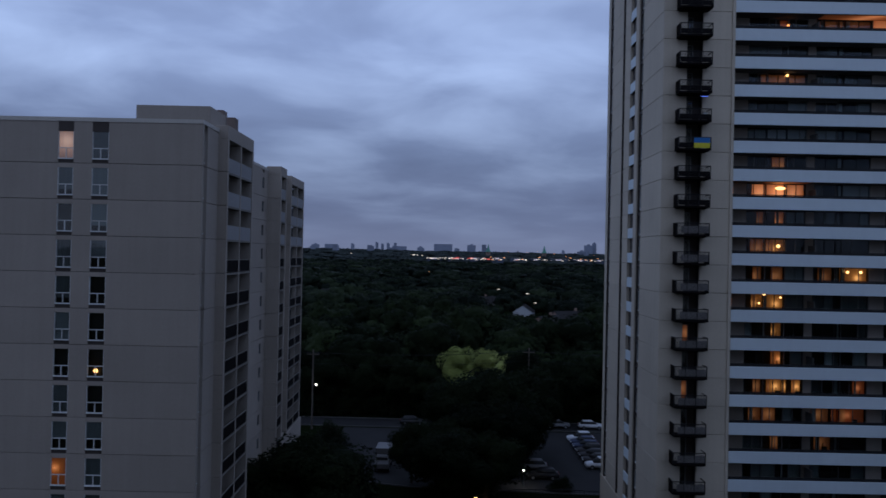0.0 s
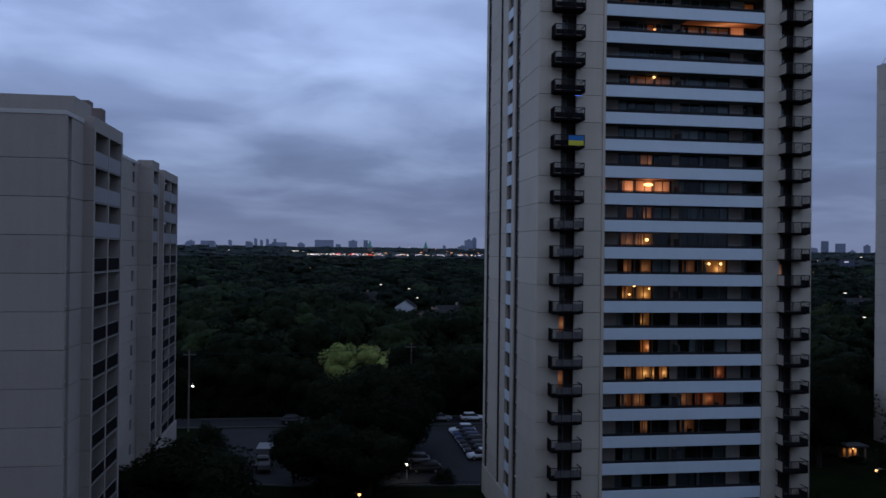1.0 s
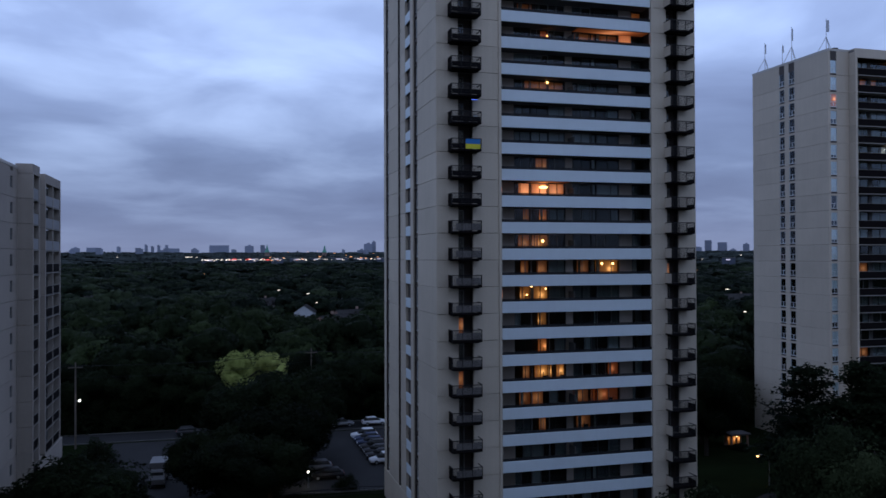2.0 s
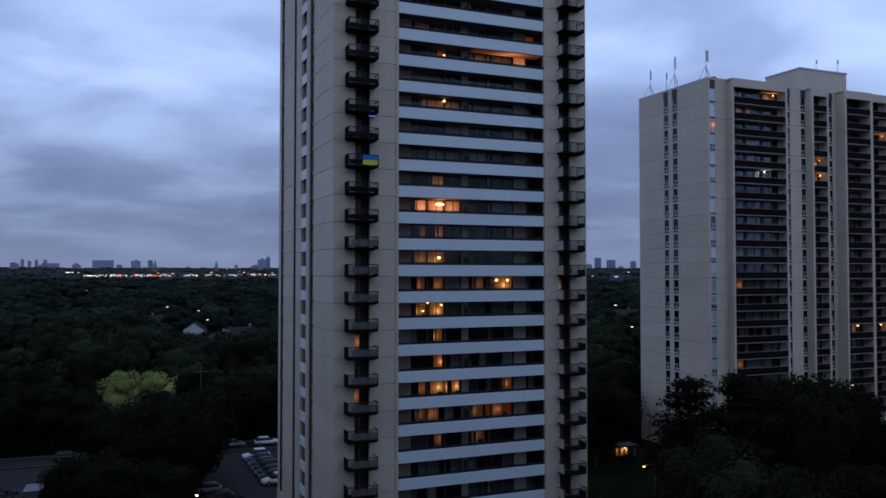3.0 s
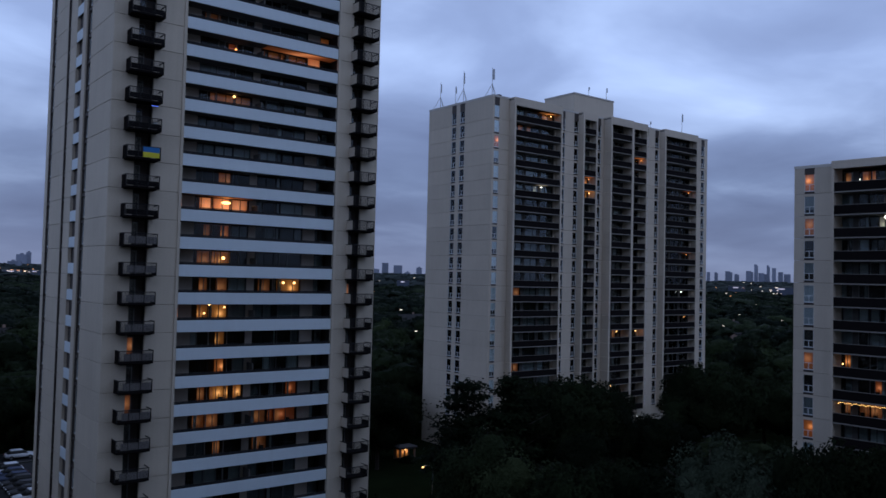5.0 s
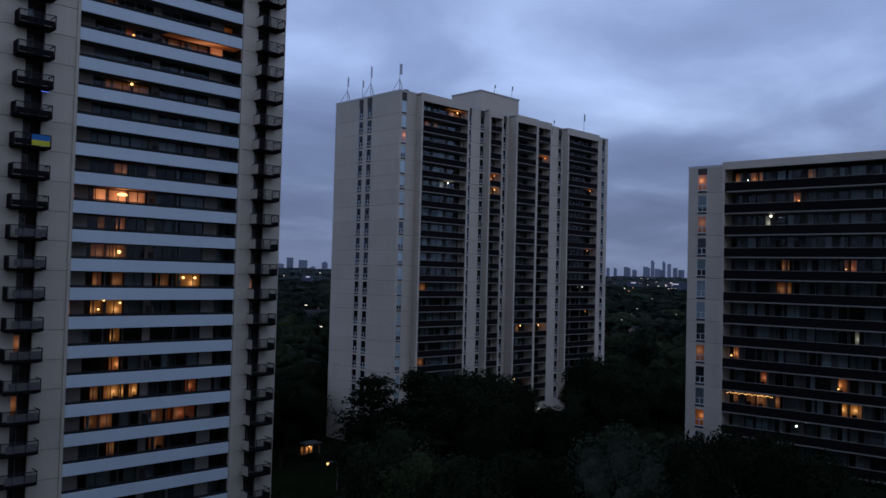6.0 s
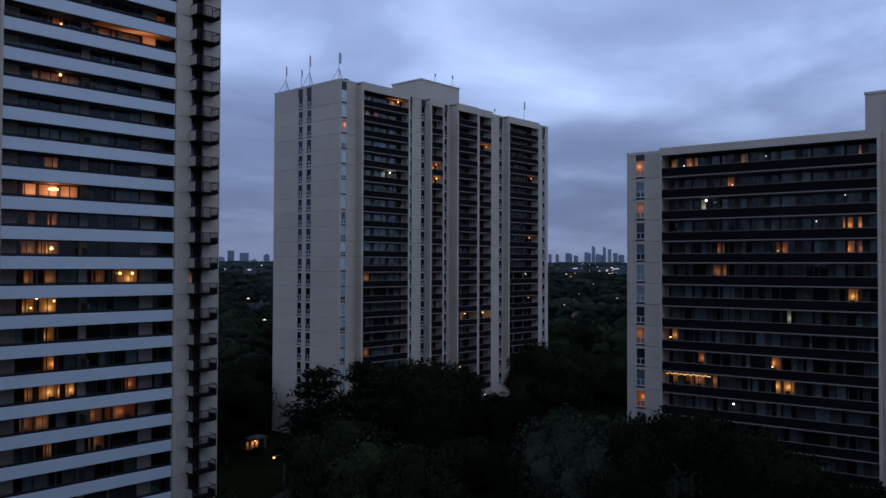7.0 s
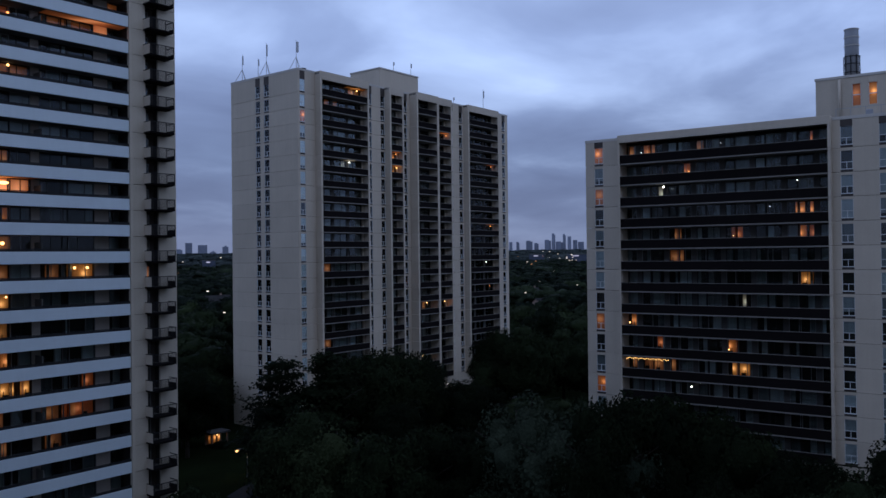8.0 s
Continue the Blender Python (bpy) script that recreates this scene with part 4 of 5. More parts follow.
polygon_slab("path", [(60, 40), (112, 62), (112, 66), (60, 45)], -0.1, 0.04, M_ASPHALT, "dark asphalt path through the trees", "path")
kerb_line([(-60, 146.3), (-17, 145.3), (46, 143.7), (60, 143.3)])
kerb_line([(-60, 153.7), (60, 150.7)])
kerb_line([(64, 79.8), (72, 82.8), (84, 90.8), (110, 95.3), (150, 98.3)])
kerb_line([(88, 76), (92, 73), (96, 69), (98, 66), (98.5, 63)])
kerb_line([(-17, 112), (-4, 108), (20.0, 106), (46, 106)])


# ---- foliage ----
def leaf_mesh(name, centres, size, rng, mat, outward, loose=0.5, droop=0.0, tint=None, mass=None):
    """Many small leaf sprays, one triangle each, that face out of the crown."""
    n = len(centres)
    out = outward / (np.linalg.norm(outward, axis=1)[:, None] + 1e-9)
    nrm = out + rng.normal(size=(n, 3)) * loose
    nrm /= np.linalg.norm(nrm, axis=1)[:, None] + 1e-9
    a = rng.normal(size=(n, 3))
    a[:, 2] -= droop
    a -= nrm * (a * nrm).sum(1)[:, None]
    a /= np.linalg.norm(a, axis=1)[:, None] + 1e-9
    b = np.cross(nrm, a)
    s = (size * rng.uniform(0.6, 1.35, n))[:, None]
    v = np.stack([centres - a * s, centres + a * s * 0.6 + b * s * 0.75, centres + a * s * 0.6 - b * s * 0.75], 1).reshape(-1, 3)
    me = bpy.data.meshes.new(name)
    tri = np.arange(3 * n)
    soft = np.repeat(out, 3, axis=0)
    tint = np.repeat(np.zeros(n) if tint is None else tint, 3)
    if mass is not None:
        mp, me_way, mtri, mtint = mass
        tri = np.concatenate([tri, mtri.ravel() + 3 * n])
        v = np.concatenate([v, mp])
        soft = np.concatenate([soft, me_way / (np.linalg.norm(me_way, axis=1)[:, None] + 1e-9)])
        tint = np.concatenate([tint, mtint])
    count = len(tri) // 3
    me.vertices.add(len(v))
    me.vertices.foreach_set("co", v.astype(np.float32).ravel())
    me.loops.add(3 * count)
    me.loops.foreach_set("vertex_index", tri.astype(np.int32))
    me.polygons.add(count)
    me.polygons.foreach_set("loop_start", (np.arange(count) * 3).astype(np.int32))
    me.polygons.foreach_set("use_smooth", np.ones(count, dtype=bool))
    me.update(calc_edges=True)
    at = me.attributes.new("soft", "FLOAT_VECTOR", "POINT")
    at.data.foreach_set("vector", soft.astype(np.float32).ravel())
    at = me.attributes.new("tint", "FLOAT", "POINT")
    at.data.foreach_set("value", tint.astype(np.float32))
    me.materials.append(mat)
    return me


def unit_ball(level):
    if ("ball", level) not in MESHES:
        bm = bmesh.new()
        bmesh.ops.create_icosphere(bm, subdivisions=level, radius=1.0)
        MESHES["ball", level] = (np.array([v.co[:] for v in bm.verts]), np.array([[v.index for v in f.verts] for f in bm.faces]))
        bm.free()
    return MESHES["ball", level]


def inner_mass(lobes, level, fill=0.95):
    """The dense inner foliage: the outline of all the lobes together, a little inside the leaves."""
    c, rad = lobes
    way, tri = unit_ball(level)
    dot = way @ c.T
    root = dot ** 2 - (c ** 2).sum(1) + rad ** 2
    reach = np.where(root > 0, dot + np.sqrt(np.maximum(root, 0)), 0.0)
    best = reach.argmax(1)
    r = np.maximum(reach.max(1), 0.3)
    p = way * (r * fill * np.random.default_rng(level).uniform(0.84, 1.06, len(r)))[:, None]
    e = (p - c[best]) / rad[best][:, None] + p * 0.6
    p = p.copy()
    p[:, 2] = 0.57 + p[:, 2] * 0.44
    return p, e, tri


def crown_points(kind, n, rng):
    """Leaf places of a crown of unit height (0..1) and about unit radius, the way each one faces, and the crown's lobes."""
    if kind == "pine":
        out = []
        tiers = 11
        for i in range(tiers):
            z = 0.16 + 0.82 * i / (tiers - 1)
            reach = (1.02 - z) ** 0.75 * 1.05 + 0.06
            for j in range(7 if i < 8 else 4):
                a = rng.uniform(0, 6.283)
                r = reach * rng.uniform(0.55, 1.1)
                m = n // (tiers * 6)
                t = rng.uniform(0.15, 1, m) ** 0.6
                c = np.stack([np.cos(a) * r * t, np.sin(a) * r * t, z + 0.05 * t - 0.02 + 0 * t], 1)
                out.append(c + rng.normal(size=(m, 3)) * (0.11, 0.11, 0.018))
        p = np.concatenate(out)
        return p, np.stack([p[:, 0] * 0.7, p[:, 1] * 0.7, 0.9 + 0 * p[:, 2]], 1), None
    lobes = 34
    d = rng.normal(size=(lobes, 3))
    d /= np.linalg.norm(d, axis=1)[:, None]
    c = d * rng.uniform(0.45, 0.82, lobes)[:, None]
    c[:, 2] = np.where(c[:, 2] < -0.45, -0.45, c[:, 2])
    rad = rng.uniform(0.20, 0.36, lobes)
    pick = rng.integers(0, lobes, n)
    e = rng.normal(size=(n, 3))
    e /= np.linalg.norm(e, axis=1)[:, None]
    p = c[pick] + e * (rad[pick] * rng.uniform(0.82, 1.12, n))[:, None]
    if kind == "bush":
        p[:, 2] = np.abs(p[:, 2]) * 0.9 + 0.02
        e[:, 2] = np.abs(e[:, 2])
        return p, e, None
    if kind == "willow":
        p[:, 2] -= 0.35 * np.hypot(p[:, 0], p[:, 1]) ** 2 * rng.uniform(0.3, 1.2, n)
    e = e + p * 0.6
    p[:, 2] = 0.57 + p[:, 2] * 0.44
    return p, e, (c, rad)


def trunk_mesh(kind, h, r, rng):
    bm = bmesh.new()
    add_tube(bm, (0, 0, 0), (0.1, 0.05, h * 0.45), 0.026 * h, 0.016 * h, 9)
    add_tube(bm, (0.1, 0.05, h * 0.44), (0, 0.1, h * 0.9), 0.016 * h, 0.004 * h, 7)
    for i in range(9):
        a = i * 2.4 + rng.uniform(-0.3, 0.3)
        z0 = h * rng.uniform(0.3, 0.62)
        p0 = Vector((0.06, 0.05, z0))
        p1 = p0 + Vector((math.cos(a) * r * 0.42, math.sin(a) * r * 0.42, h * 0.12))
        p2 = p1 + Vector((math.cos(a + 0.3) * r * 0.32, math.sin(a + 0.3) * r * 0.32, h * 0.08))
        add_tube(bm, p0, p1, 0.008 * h, 0.005 * h, 6)
        add_tube(bm, p1, p2, 0.005 * h, 0.002 * h, 5)
    return mesh_of("trunk", bm, M_BARK)


TREE_KINDS = {
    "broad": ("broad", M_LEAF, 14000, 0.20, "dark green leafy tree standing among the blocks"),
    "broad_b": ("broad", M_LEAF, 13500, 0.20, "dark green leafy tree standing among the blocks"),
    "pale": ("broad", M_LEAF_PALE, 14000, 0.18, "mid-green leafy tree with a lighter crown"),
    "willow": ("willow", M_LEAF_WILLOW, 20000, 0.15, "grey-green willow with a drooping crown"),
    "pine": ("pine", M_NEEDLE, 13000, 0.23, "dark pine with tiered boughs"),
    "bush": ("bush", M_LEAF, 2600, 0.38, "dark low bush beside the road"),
    "yellow": ("broad", M_LEAF_YELLOW, 18000, 0.18, "yellow-green tree, brighter than those around it"),
}
TREE_MESH = {}


def tree(x, y, h, r, kind, turn=0.0):
    shape, mat, n, size, label = TREE_KINDS[kind]
    if kind not in TREE_MESH:
        rng = np.random.default_rng(len(TREE_MESH) + 3)
        p, e, lobes = crown_points(shape, n, rng)
        p = p * (6.0, 6.0, 14.0)
        mass = None
        if lobes:
            mp, mw, mt = inner_mass(lobes, 4, {"yellow": 0.70, "willow": 0.80}.get(kind, 0.84))
            if shape == "willow":
                mp[:, 2] -= 0.115 * np.hypot(mp[:, 0], mp[:, 1]) ** 2
            mass = (mp * (6.0, 6.0, 14.0), mw, mt, np.zeros(len(mp)))
        TREE_MESH[kind] = (trunk_mesh(shape, 14.0, 6.0, rng), leaf_mesh("crown", p, size, rng, mat, e, 0.38, 0.8 if shape == "willow" else 0.0, None, mass))
    t = thing("tree", (x, y, 0), label=label, category="tree", group="trees among the blocks")
    t.matrix_basis = pose(x, y, 0, 0, 0, turn) @ Matrix.Diagonal((r / 6.0, r / 6.0, h / 14.0, 1))
    PLACE[t] = Vector((0, 0, 0))
    put("trunk", TREE_MESH[kind][0], t, (0, 0, 0))
    put("crown", TREE_MESH[kind][1], t, (0, 0, 0))
    return t


def polar(az, d):
    return d * math.sin(radians(az)), d * math.cos(radians(az))


rnd = random.Random(5)
# azimuth, distance, height, crown radius, kind
KEY_TREES = [(-9.4, 84, 12.9, 7.4, "broad"), (-6.9, 88, 8.6, 3.8, "broad_b"), (-12.6, 88, 9.4, 5.0, "broad"),
             (1.5, 164, 13.0, 5.4, "yellow"), (3.6, 165, 12.4, 5.4, "yellow"), (3.1, 154, 9.8, 3.8, "broad_b"), (4.2, 124, 14.9, 7.6, "broad"), (1.4, 120, 13.0, 6.8, "broad_b"), (6.2, 128, 13.4, 6.6, "broad"), (2.6, 110, 11.6, 6.2, "broad"), (4.9, 112, 11.0, 5.8, "broad_b"), (6.0, 119, 11.4, 4.6, "broad"),
             (0.0, 105, 10.6, 5.6, "broad"), (-1.9, 110, 8.2, 3.4, "broad_b"), (0.8, 99, 9.6, 6.0, "broad_b"), (3.4, 103, 9.2, 5.0, "broad"), (-5.4, 160, 12, 6, "broad_b"), (8.0, 150, 13, 6, "broad")]
KEY_TREES += [(39.9, 108, 16.8, 8.0, "pine"), (42.6, 110, 17.4, 7.4, "pine"), (44.6, 116, 18.2, 6.4, "broad"), (47.0, 118, 18.8, 7.4, "broad"),
              (49.3, 122, 16.4, 5.8, "broad_b"), (52.3, 126, 12.4, 4.8, "broad"), (53.6, 130, 11.0, 4.4, "broad"), (41.3, 84, 17.0, 5.8, "pale"), (43.6, 80, 15.4, 5.6, "pale"), (46.8, 78, 14.8, 5.6, "broad"), (50.0, 84, 13.4, 5.4, "broad_b")]
KEY_TREES += [(53.6, 86, 13.6, 5.6, "broad"), (56.3, 84, 16.6, 6.2, "willow"), (59.6, 80, 16.4, 6.4, "willow"), (62.8, 78, 16.6, 6.0, "willow"), (66.4, 86, 17.6, 5.6, "broad"), (64.2, 80, 18.6, 5.6, "broad"), (61.7, 76, 17.4, 4.6, "broad_b"),
              (69.0, 84, 16.6, 5.4, "broad"), (71.8, 80, 14.6, 5.6, "broad_b"), (75.0, 78, 14.0, 5.4, "broad"), (78.3, 60, 17.6, 5.0, "pale"), (81.5, 56, 18.4, 5.0, "pale"), (84, 60, 18, 5.5, "broad")]
KEY_TREES += [(34.4, 152, 12, 6.0, "broad"), (36.0, 162, 13, 6.5, "broad_b"), (57.3, 152, 17.6, 7.0, "broad"), (55.2, 160, 16.4, 6.5, "broad_b"), (59.6, 165, 15.0, 6.5, "broad"), (33.5, 132, 14, 6, "broad_b")]
spots = []
for az, d, h, r, kind in KEY_TREES:
    x, y = polar(az, d)
    spots.append((x, y, r))
    tree(x, y, h, r, kind, rnd.uniform(0, 360))


def blocked(x, y, pad=4.0):
    """Places that stay clear of trees: buildings, road, car park, lawn."""
    for x0, x1, y0, y1 in ((-47, -16, 59, 117), (20, 51, 76, 104), (92, 159, 104, 127), (92, 125, -20, 53), (-17, 47, 105, 146), (-60, 60, 145, 154), (60, 150, 96, 103), (1, 15, 154, 166)):
        if x0 - pad < x < x1 + pad and y0 - pad < y < y1 + pad:
            return True
    return False


def clear_of(x, y, gap):
    return all((x - a) ** 2 + (y - c) ** 2 > (gap * 0.5 + r * 0.6) ** 2 for a, c, r in spots)


count = 0
while count < 44:
    az, d = rnd.uniform(33, 88), math.sqrt(rnd.uniform(56 ** 2, 165 ** 2))
    x, y = polar(az, d)
    if blocked(x, y, 3.5) or 34.0 < az < 38.6 or 51.0 < az < 54.8 and d > 92 or not clear_of(x, y, 6.0):
        count += 0.05
        continue
    r = rnd.uniform(4.0, 5.6)
    h = min(rnd.uniform(10, 14.5), 31 - 0.175 * d)
    spots.append((x, y, r))
    tree(x, y, h, r, rnd.choice(("broad", "broad", "broad_b", "pale", "pine")), rnd.uniform(0, 360))
    count += 1
for x, y, h in ((-14, 98, 8.5),  (-34, 156, 12), (-22, 157, 11), (-9, 157, 13), (-3, 156, 10), (22, 156, 11), (33, 157, 12), (44, 157, 12), (-40, 158, 14), (-28, 160, 13), (-15, 158, 12), (16, 158, 13), (27, 157, 12), (38, 158, 14), (50, 157, 13), (60, 112, 10), (62, 126, 12), (70, 134, 13), (80, 132, 12), (60, 138, 12)):
    spots.append((x, y, 5.0))
    tree(x, y, h, rnd.uniform(4.6, 6.0), rnd.choice(("broad", "broad_b")), rnd.uniform(0, 360))


# house plots in the woods: azimuth, distance, roof turn
HOUSES = [(5.8, 385, 84), (7.5, 300, 60), (-7.8, 520, 40), (2.6, 430, 15), (3.4, 455, 75), (9.0, 330, 30), (-3.4, 640, 0), (58.7, 400, 40), (59.6, 300, 10), (57.6, 520, 70), (60.3, 460, 20), (35.4, 480, 30), (36.0, 360, 80), (20.5, 700, 0), (-1.0, 760, 30)]


def build_woods(name, dmin, dmax, gap, leaves, size, mat, seed, az0, az1, hmin, hmax, level):
    """Closed canopy of many crowns; sparser where the tall blocks stand before it."""
    rng = np.random.default_rng(seed)
    area = radians(az1 - az0) / 2 * (dmax ** 2 - dmin ** 2)
    n = int(area / gap ** 2)
    az = rng.uniform(az0, az1, n)
    d = np.sqrt(rng.uniform(dmin ** 2, dmax ** 2, n))
    moulds = [crown_points("broad", leaves * 2, rng) for _ in range(5)]
    cores = [inner_mass(m[2], level, 0.90) for m in moulds]
    out, way, tints, sizes = [], [], [], []
    m_out, m_way, m_tri, m_tint, m_count = [], [], [], [], 0
    for a, r in zip(az, d):
        x, y = polar(a, r)
        if blocked(x, y):
            continue
        skip = False
        for ha, hd, _ in HOUSES:
            if abs(a - ha) * 0.01745 * hd < 9 and -8 < hd - r < 32 or abs(a - ha) * 0.01745 * hd < 11 and abs(hd - r) < 11:
                skip = True
        if skip:
            continue
        low = min([31 - 27 * r / hd for ha, hd, _ in HOUSES[:1] if abs(a - ha) * 0.01745 * r < 10 and 200 < r < hd] or [99])
        if low < 5:
            continue
        open_view = -12 < a < 15 or 31.5 < a < 39 or 54.5 < a < 63
        m = leaves if open_view else leaves // 4
        big = rng.uniform(0.0, 1.0) ** 1.6
        h, w = hmin + (hmax - hmin) * (0.65 * big + 0.35 * rng.uniform()), gap * (0.42 + 0.50 * big)
        h = min(h, low)
        which = rng.integers(0, 5)
        base, face, _ = moulds[which]
        pick = rng.integers(0, len(base), m)
        p, e = base[pick] * (w, w, h), face[pick]
        c, s = math.cos(a * 7.1), math.sin(a * 7.1)
        way.append(np.stack([e[:, 0] * c - e[:, 1] * s, e[:, 0] * s + e[:, 1] * c, e[:, 2]], 1))
        out.append(np.stack([p[:, 0] * c - p[:, 1] * s + x, p[:, 0] * s + p[:, 1] * c + y, p[:, 2] + rise(x, y)], 1))
        tone = rng.uniform(-0.35, 0.25) + (0.5 if rng.uniform() < 0.12 else 0.0)
        tints.append(np.full(m, tone))
        if open_view:
            cp, cw, ct = cores[which]
            cp = cp * (w, w, h)
            m_out.append(np.stack([cp[:, 0] * c - cp[:, 1] * s + x, cp[:, 0] * s + cp[:, 1] * c + y, cp[:, 2] + rise(x, y)], 1))
            m_way.append(np.stack([cw[:, 0] * c - cw[:, 1] * s, cw[:, 0] * s + cw[:, 1] * c, cw[:, 2]], 1))
            m_tri.append(ct + m_count)
            m_tint.append(np.full(len(cp), tone))
            m_count += len(cp)
        sizes.append(np.full(m, size * (0.75 + 0.5 * big) * (1.0 if open_view else 1.9)))
    me = leaf_mesh(name, np.concatenate(out), np.concatenate(sizes), rng, mat, np.concatenate(way), 0.25, 0.0, np.concatenate(tints),
                   (np.concatenate(m_out), np.concatenate(m_way), np.concatenate(m_tri), np.concatenate(m_tint)))
    tagged(new(name, me), "dark tree canopy stretching away over the suburb", "woods", kind="stuff")


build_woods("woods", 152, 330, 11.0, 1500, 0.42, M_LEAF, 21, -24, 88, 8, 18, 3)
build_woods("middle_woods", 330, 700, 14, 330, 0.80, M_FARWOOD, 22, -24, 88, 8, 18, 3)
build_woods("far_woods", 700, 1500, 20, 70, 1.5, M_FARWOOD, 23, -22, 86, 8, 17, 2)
build_woods("horizon_woods", 1500, 3900, 46, 14, 4.5, M_HAZED_WOOD, 24, -22, 86, 9, 19, 2)


# ---- houses among the trees ----
M_HOUSEWALL = weathered("house_brick", (0.24, 0.16, 0.13), 0.9, 6.0, 0.2)
M_SIDING = weathered("white_siding", (0.40, 0.42, 0.44), 0.7, 6.0, 0.15)
M_PALEWALL = weathered("house_render", (0.26, 0.25, 0.24), 0.85, 6.0, 0.15)
M_SHINGLE = weathered("roof_shingle", (0.05, 0.047, 0.047), 0.9, 7.0, 0.3)
M_COPPER = weathered("green_copper", (0.10, 0.26, 0.20), 0.7, 1.0, 0.2)
M_PALEROOF = weathered("pale_metal_roof", (0.17, 0.175, 0.19), 0.7, 4.0, 0.2)


def house(az, d, turn, i):
    x, y = polar(az, d)
    z = rise(x, y)
    h = thing("house", (x, y, z), turn - az, label="small gabled house half hidden by trees", category="house", group="houses in the woods")
    w, l, e = 4.5 + (i % 3), 6.0 + (i % 4), 5.4 + (i % 2)
    pale = i in (8, 12)
    pbox("wall", h, -l, l, -w, w, -0.5, e, M_SIDING if i == 0 else M_PALEWALL if i % 3 == 0 else M_HOUSEWALL)
    if i != 8:
        bm = bmesh.new()
        tri = [[bm.verts.new((sx, y, z)) for y, z in ((-w, e), (w, e), (0, e + 3.0))] for sx in (-l, l)]
        bm.faces.new(tri[0])
        bm.faces.new(tri[1])
        for j in range(3):
            bm.faces.new((tri[0][j], tri[0][(j + 1) % 3], tri[1][(j + 1) % 3], tri[1][j]))
        part("gable", bm, M_SIDING if i == 0 else M_PALEWALL if i % 3 == 0 else M_HOUSEWALL, h)
    bm = bmesh.new()
    if i == 8:
        add_box(bm, -l, l, -w - 1, w + 1, e, e + 0.5)
    else:
        v = [bm.verts.new(c) for c in ((-l - 0.4, -w - 0.5, e - 0.1), (l + 0.4, -w - 0.5, e - 0.1), (l + 0.4, w + 0.5, e - 0.1), (-l - 0.4, w + 0.5, e - 0.1), (-l - 0.4, 0, e + 3.4), (l + 0.4, 0, e + 3.4))]
        for f in ((0, 1, 5, 4), (2, 3, 4, 5)):
            bm.faces.new([v[k] for k in f])
        bmesh.ops.solidify(bm, geom=bm.faces[:], thickness=0.25)
    part("roof", bm, M_PALEROOF if pale else M_SHINGLE, h)
    for k in range(3):
        pbox("window", h, -l + 1.5 + k * 3.2, -l + 2.9 + k * 3.2, -w - 0.06, -w + 0.1, 2.9, 4.4, M_PALEWALL)
    if i % 2:
        pbox("chimney", h, l * 0.4, l * 0.4 + 0.8, 0.4, 1.2, e, e + 4.4, M_HOUSEWALL)


for i, (az, d, turn) in enumerate(HOUSES):
    house(az, d, turn, i)


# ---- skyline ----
# The blue haze of distance is mixed into this facade colour.
M_HAZED_BLOCK = weathered("hazed_far_facade", (0.21, 0.235, 0.30), 0.8, 0.05, 0.3, 0.0, 0.4, False)
# azimuth, top elevation, width in degrees
SKYLINE = [(-9.0, 0.70, 0.55), (-7.9, 0.66, 0.9), (-6.4, 0.74, 0.25), (-4.7, 1.02, 0.12), (-4.3, 0.9, 0.14), (-3.9, 0.98, 0.14), (-3.4, 0.84, 0.2), (0.0, 0.82, 1.3), (2.0, 0.86, 0.6), (2.9, 0.84, 0.3), (10.2, 1.0, 0.6),
           (10.6, 1.15, 0.3), (32.6, 0.95, 0.5), (33.7, 1.05, 0.45), (34.6, 0.9, 0.6), (36.1, 0.85, 0.4), (56.0, 1.05, 0.22), (56.5, 1.05, 0.22), (57.3, 1.15, 0.45), (57.8, 0.95, 0.3), (58.6, 1.2, 0.45), (59.0, 1.72, 0.24)]
SKYLINE += [(59.4, 1.05, 0.5), (59.75, 1.66, 0.18), (60.1, 1.45, 0.25), (60.5, 1.15, 0.3), (60.9, 1.0, 0.4), (13.5, 0.85, 0.5), (-11.5, 0.8, 0.6), (62.4, 0.95, 0.6)]


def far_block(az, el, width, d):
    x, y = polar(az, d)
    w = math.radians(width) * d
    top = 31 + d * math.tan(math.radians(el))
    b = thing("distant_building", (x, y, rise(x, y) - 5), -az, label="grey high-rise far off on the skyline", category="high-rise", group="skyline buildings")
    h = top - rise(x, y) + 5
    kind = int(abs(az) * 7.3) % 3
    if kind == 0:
        pbox("tower", b, -w / 2, w / 2, -w * 0.25, w * 0.25, 0, h, M_HAZED_BLOCK)
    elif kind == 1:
        pbox("tower", b, -w / 2, w * 0.2, -w * 0.25, w * 0.25, 0, h, M_HAZED_BLOCK)
        pbox("wing", b, w * 0.2, w / 2, -w * 0.2, w * 0.2, 0, h * 0.93, M_HAZED_BLOCK)
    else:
        pbox("tower", b, -w / 2, w / 2, -w * 0.25, w * 0.25, 0, h - 5, M_HAZED_BLOCK)
        pbox("roof_plant", b, -w * 0.15, w * 0.2, -w * 0.12, w * 0.12, h - 5, h, M_HAZED_BLOCK)


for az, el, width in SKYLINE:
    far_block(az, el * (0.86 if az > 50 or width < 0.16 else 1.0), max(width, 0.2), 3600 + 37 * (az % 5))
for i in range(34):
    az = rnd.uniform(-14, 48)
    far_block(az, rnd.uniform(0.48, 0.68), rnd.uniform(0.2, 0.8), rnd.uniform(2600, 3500))


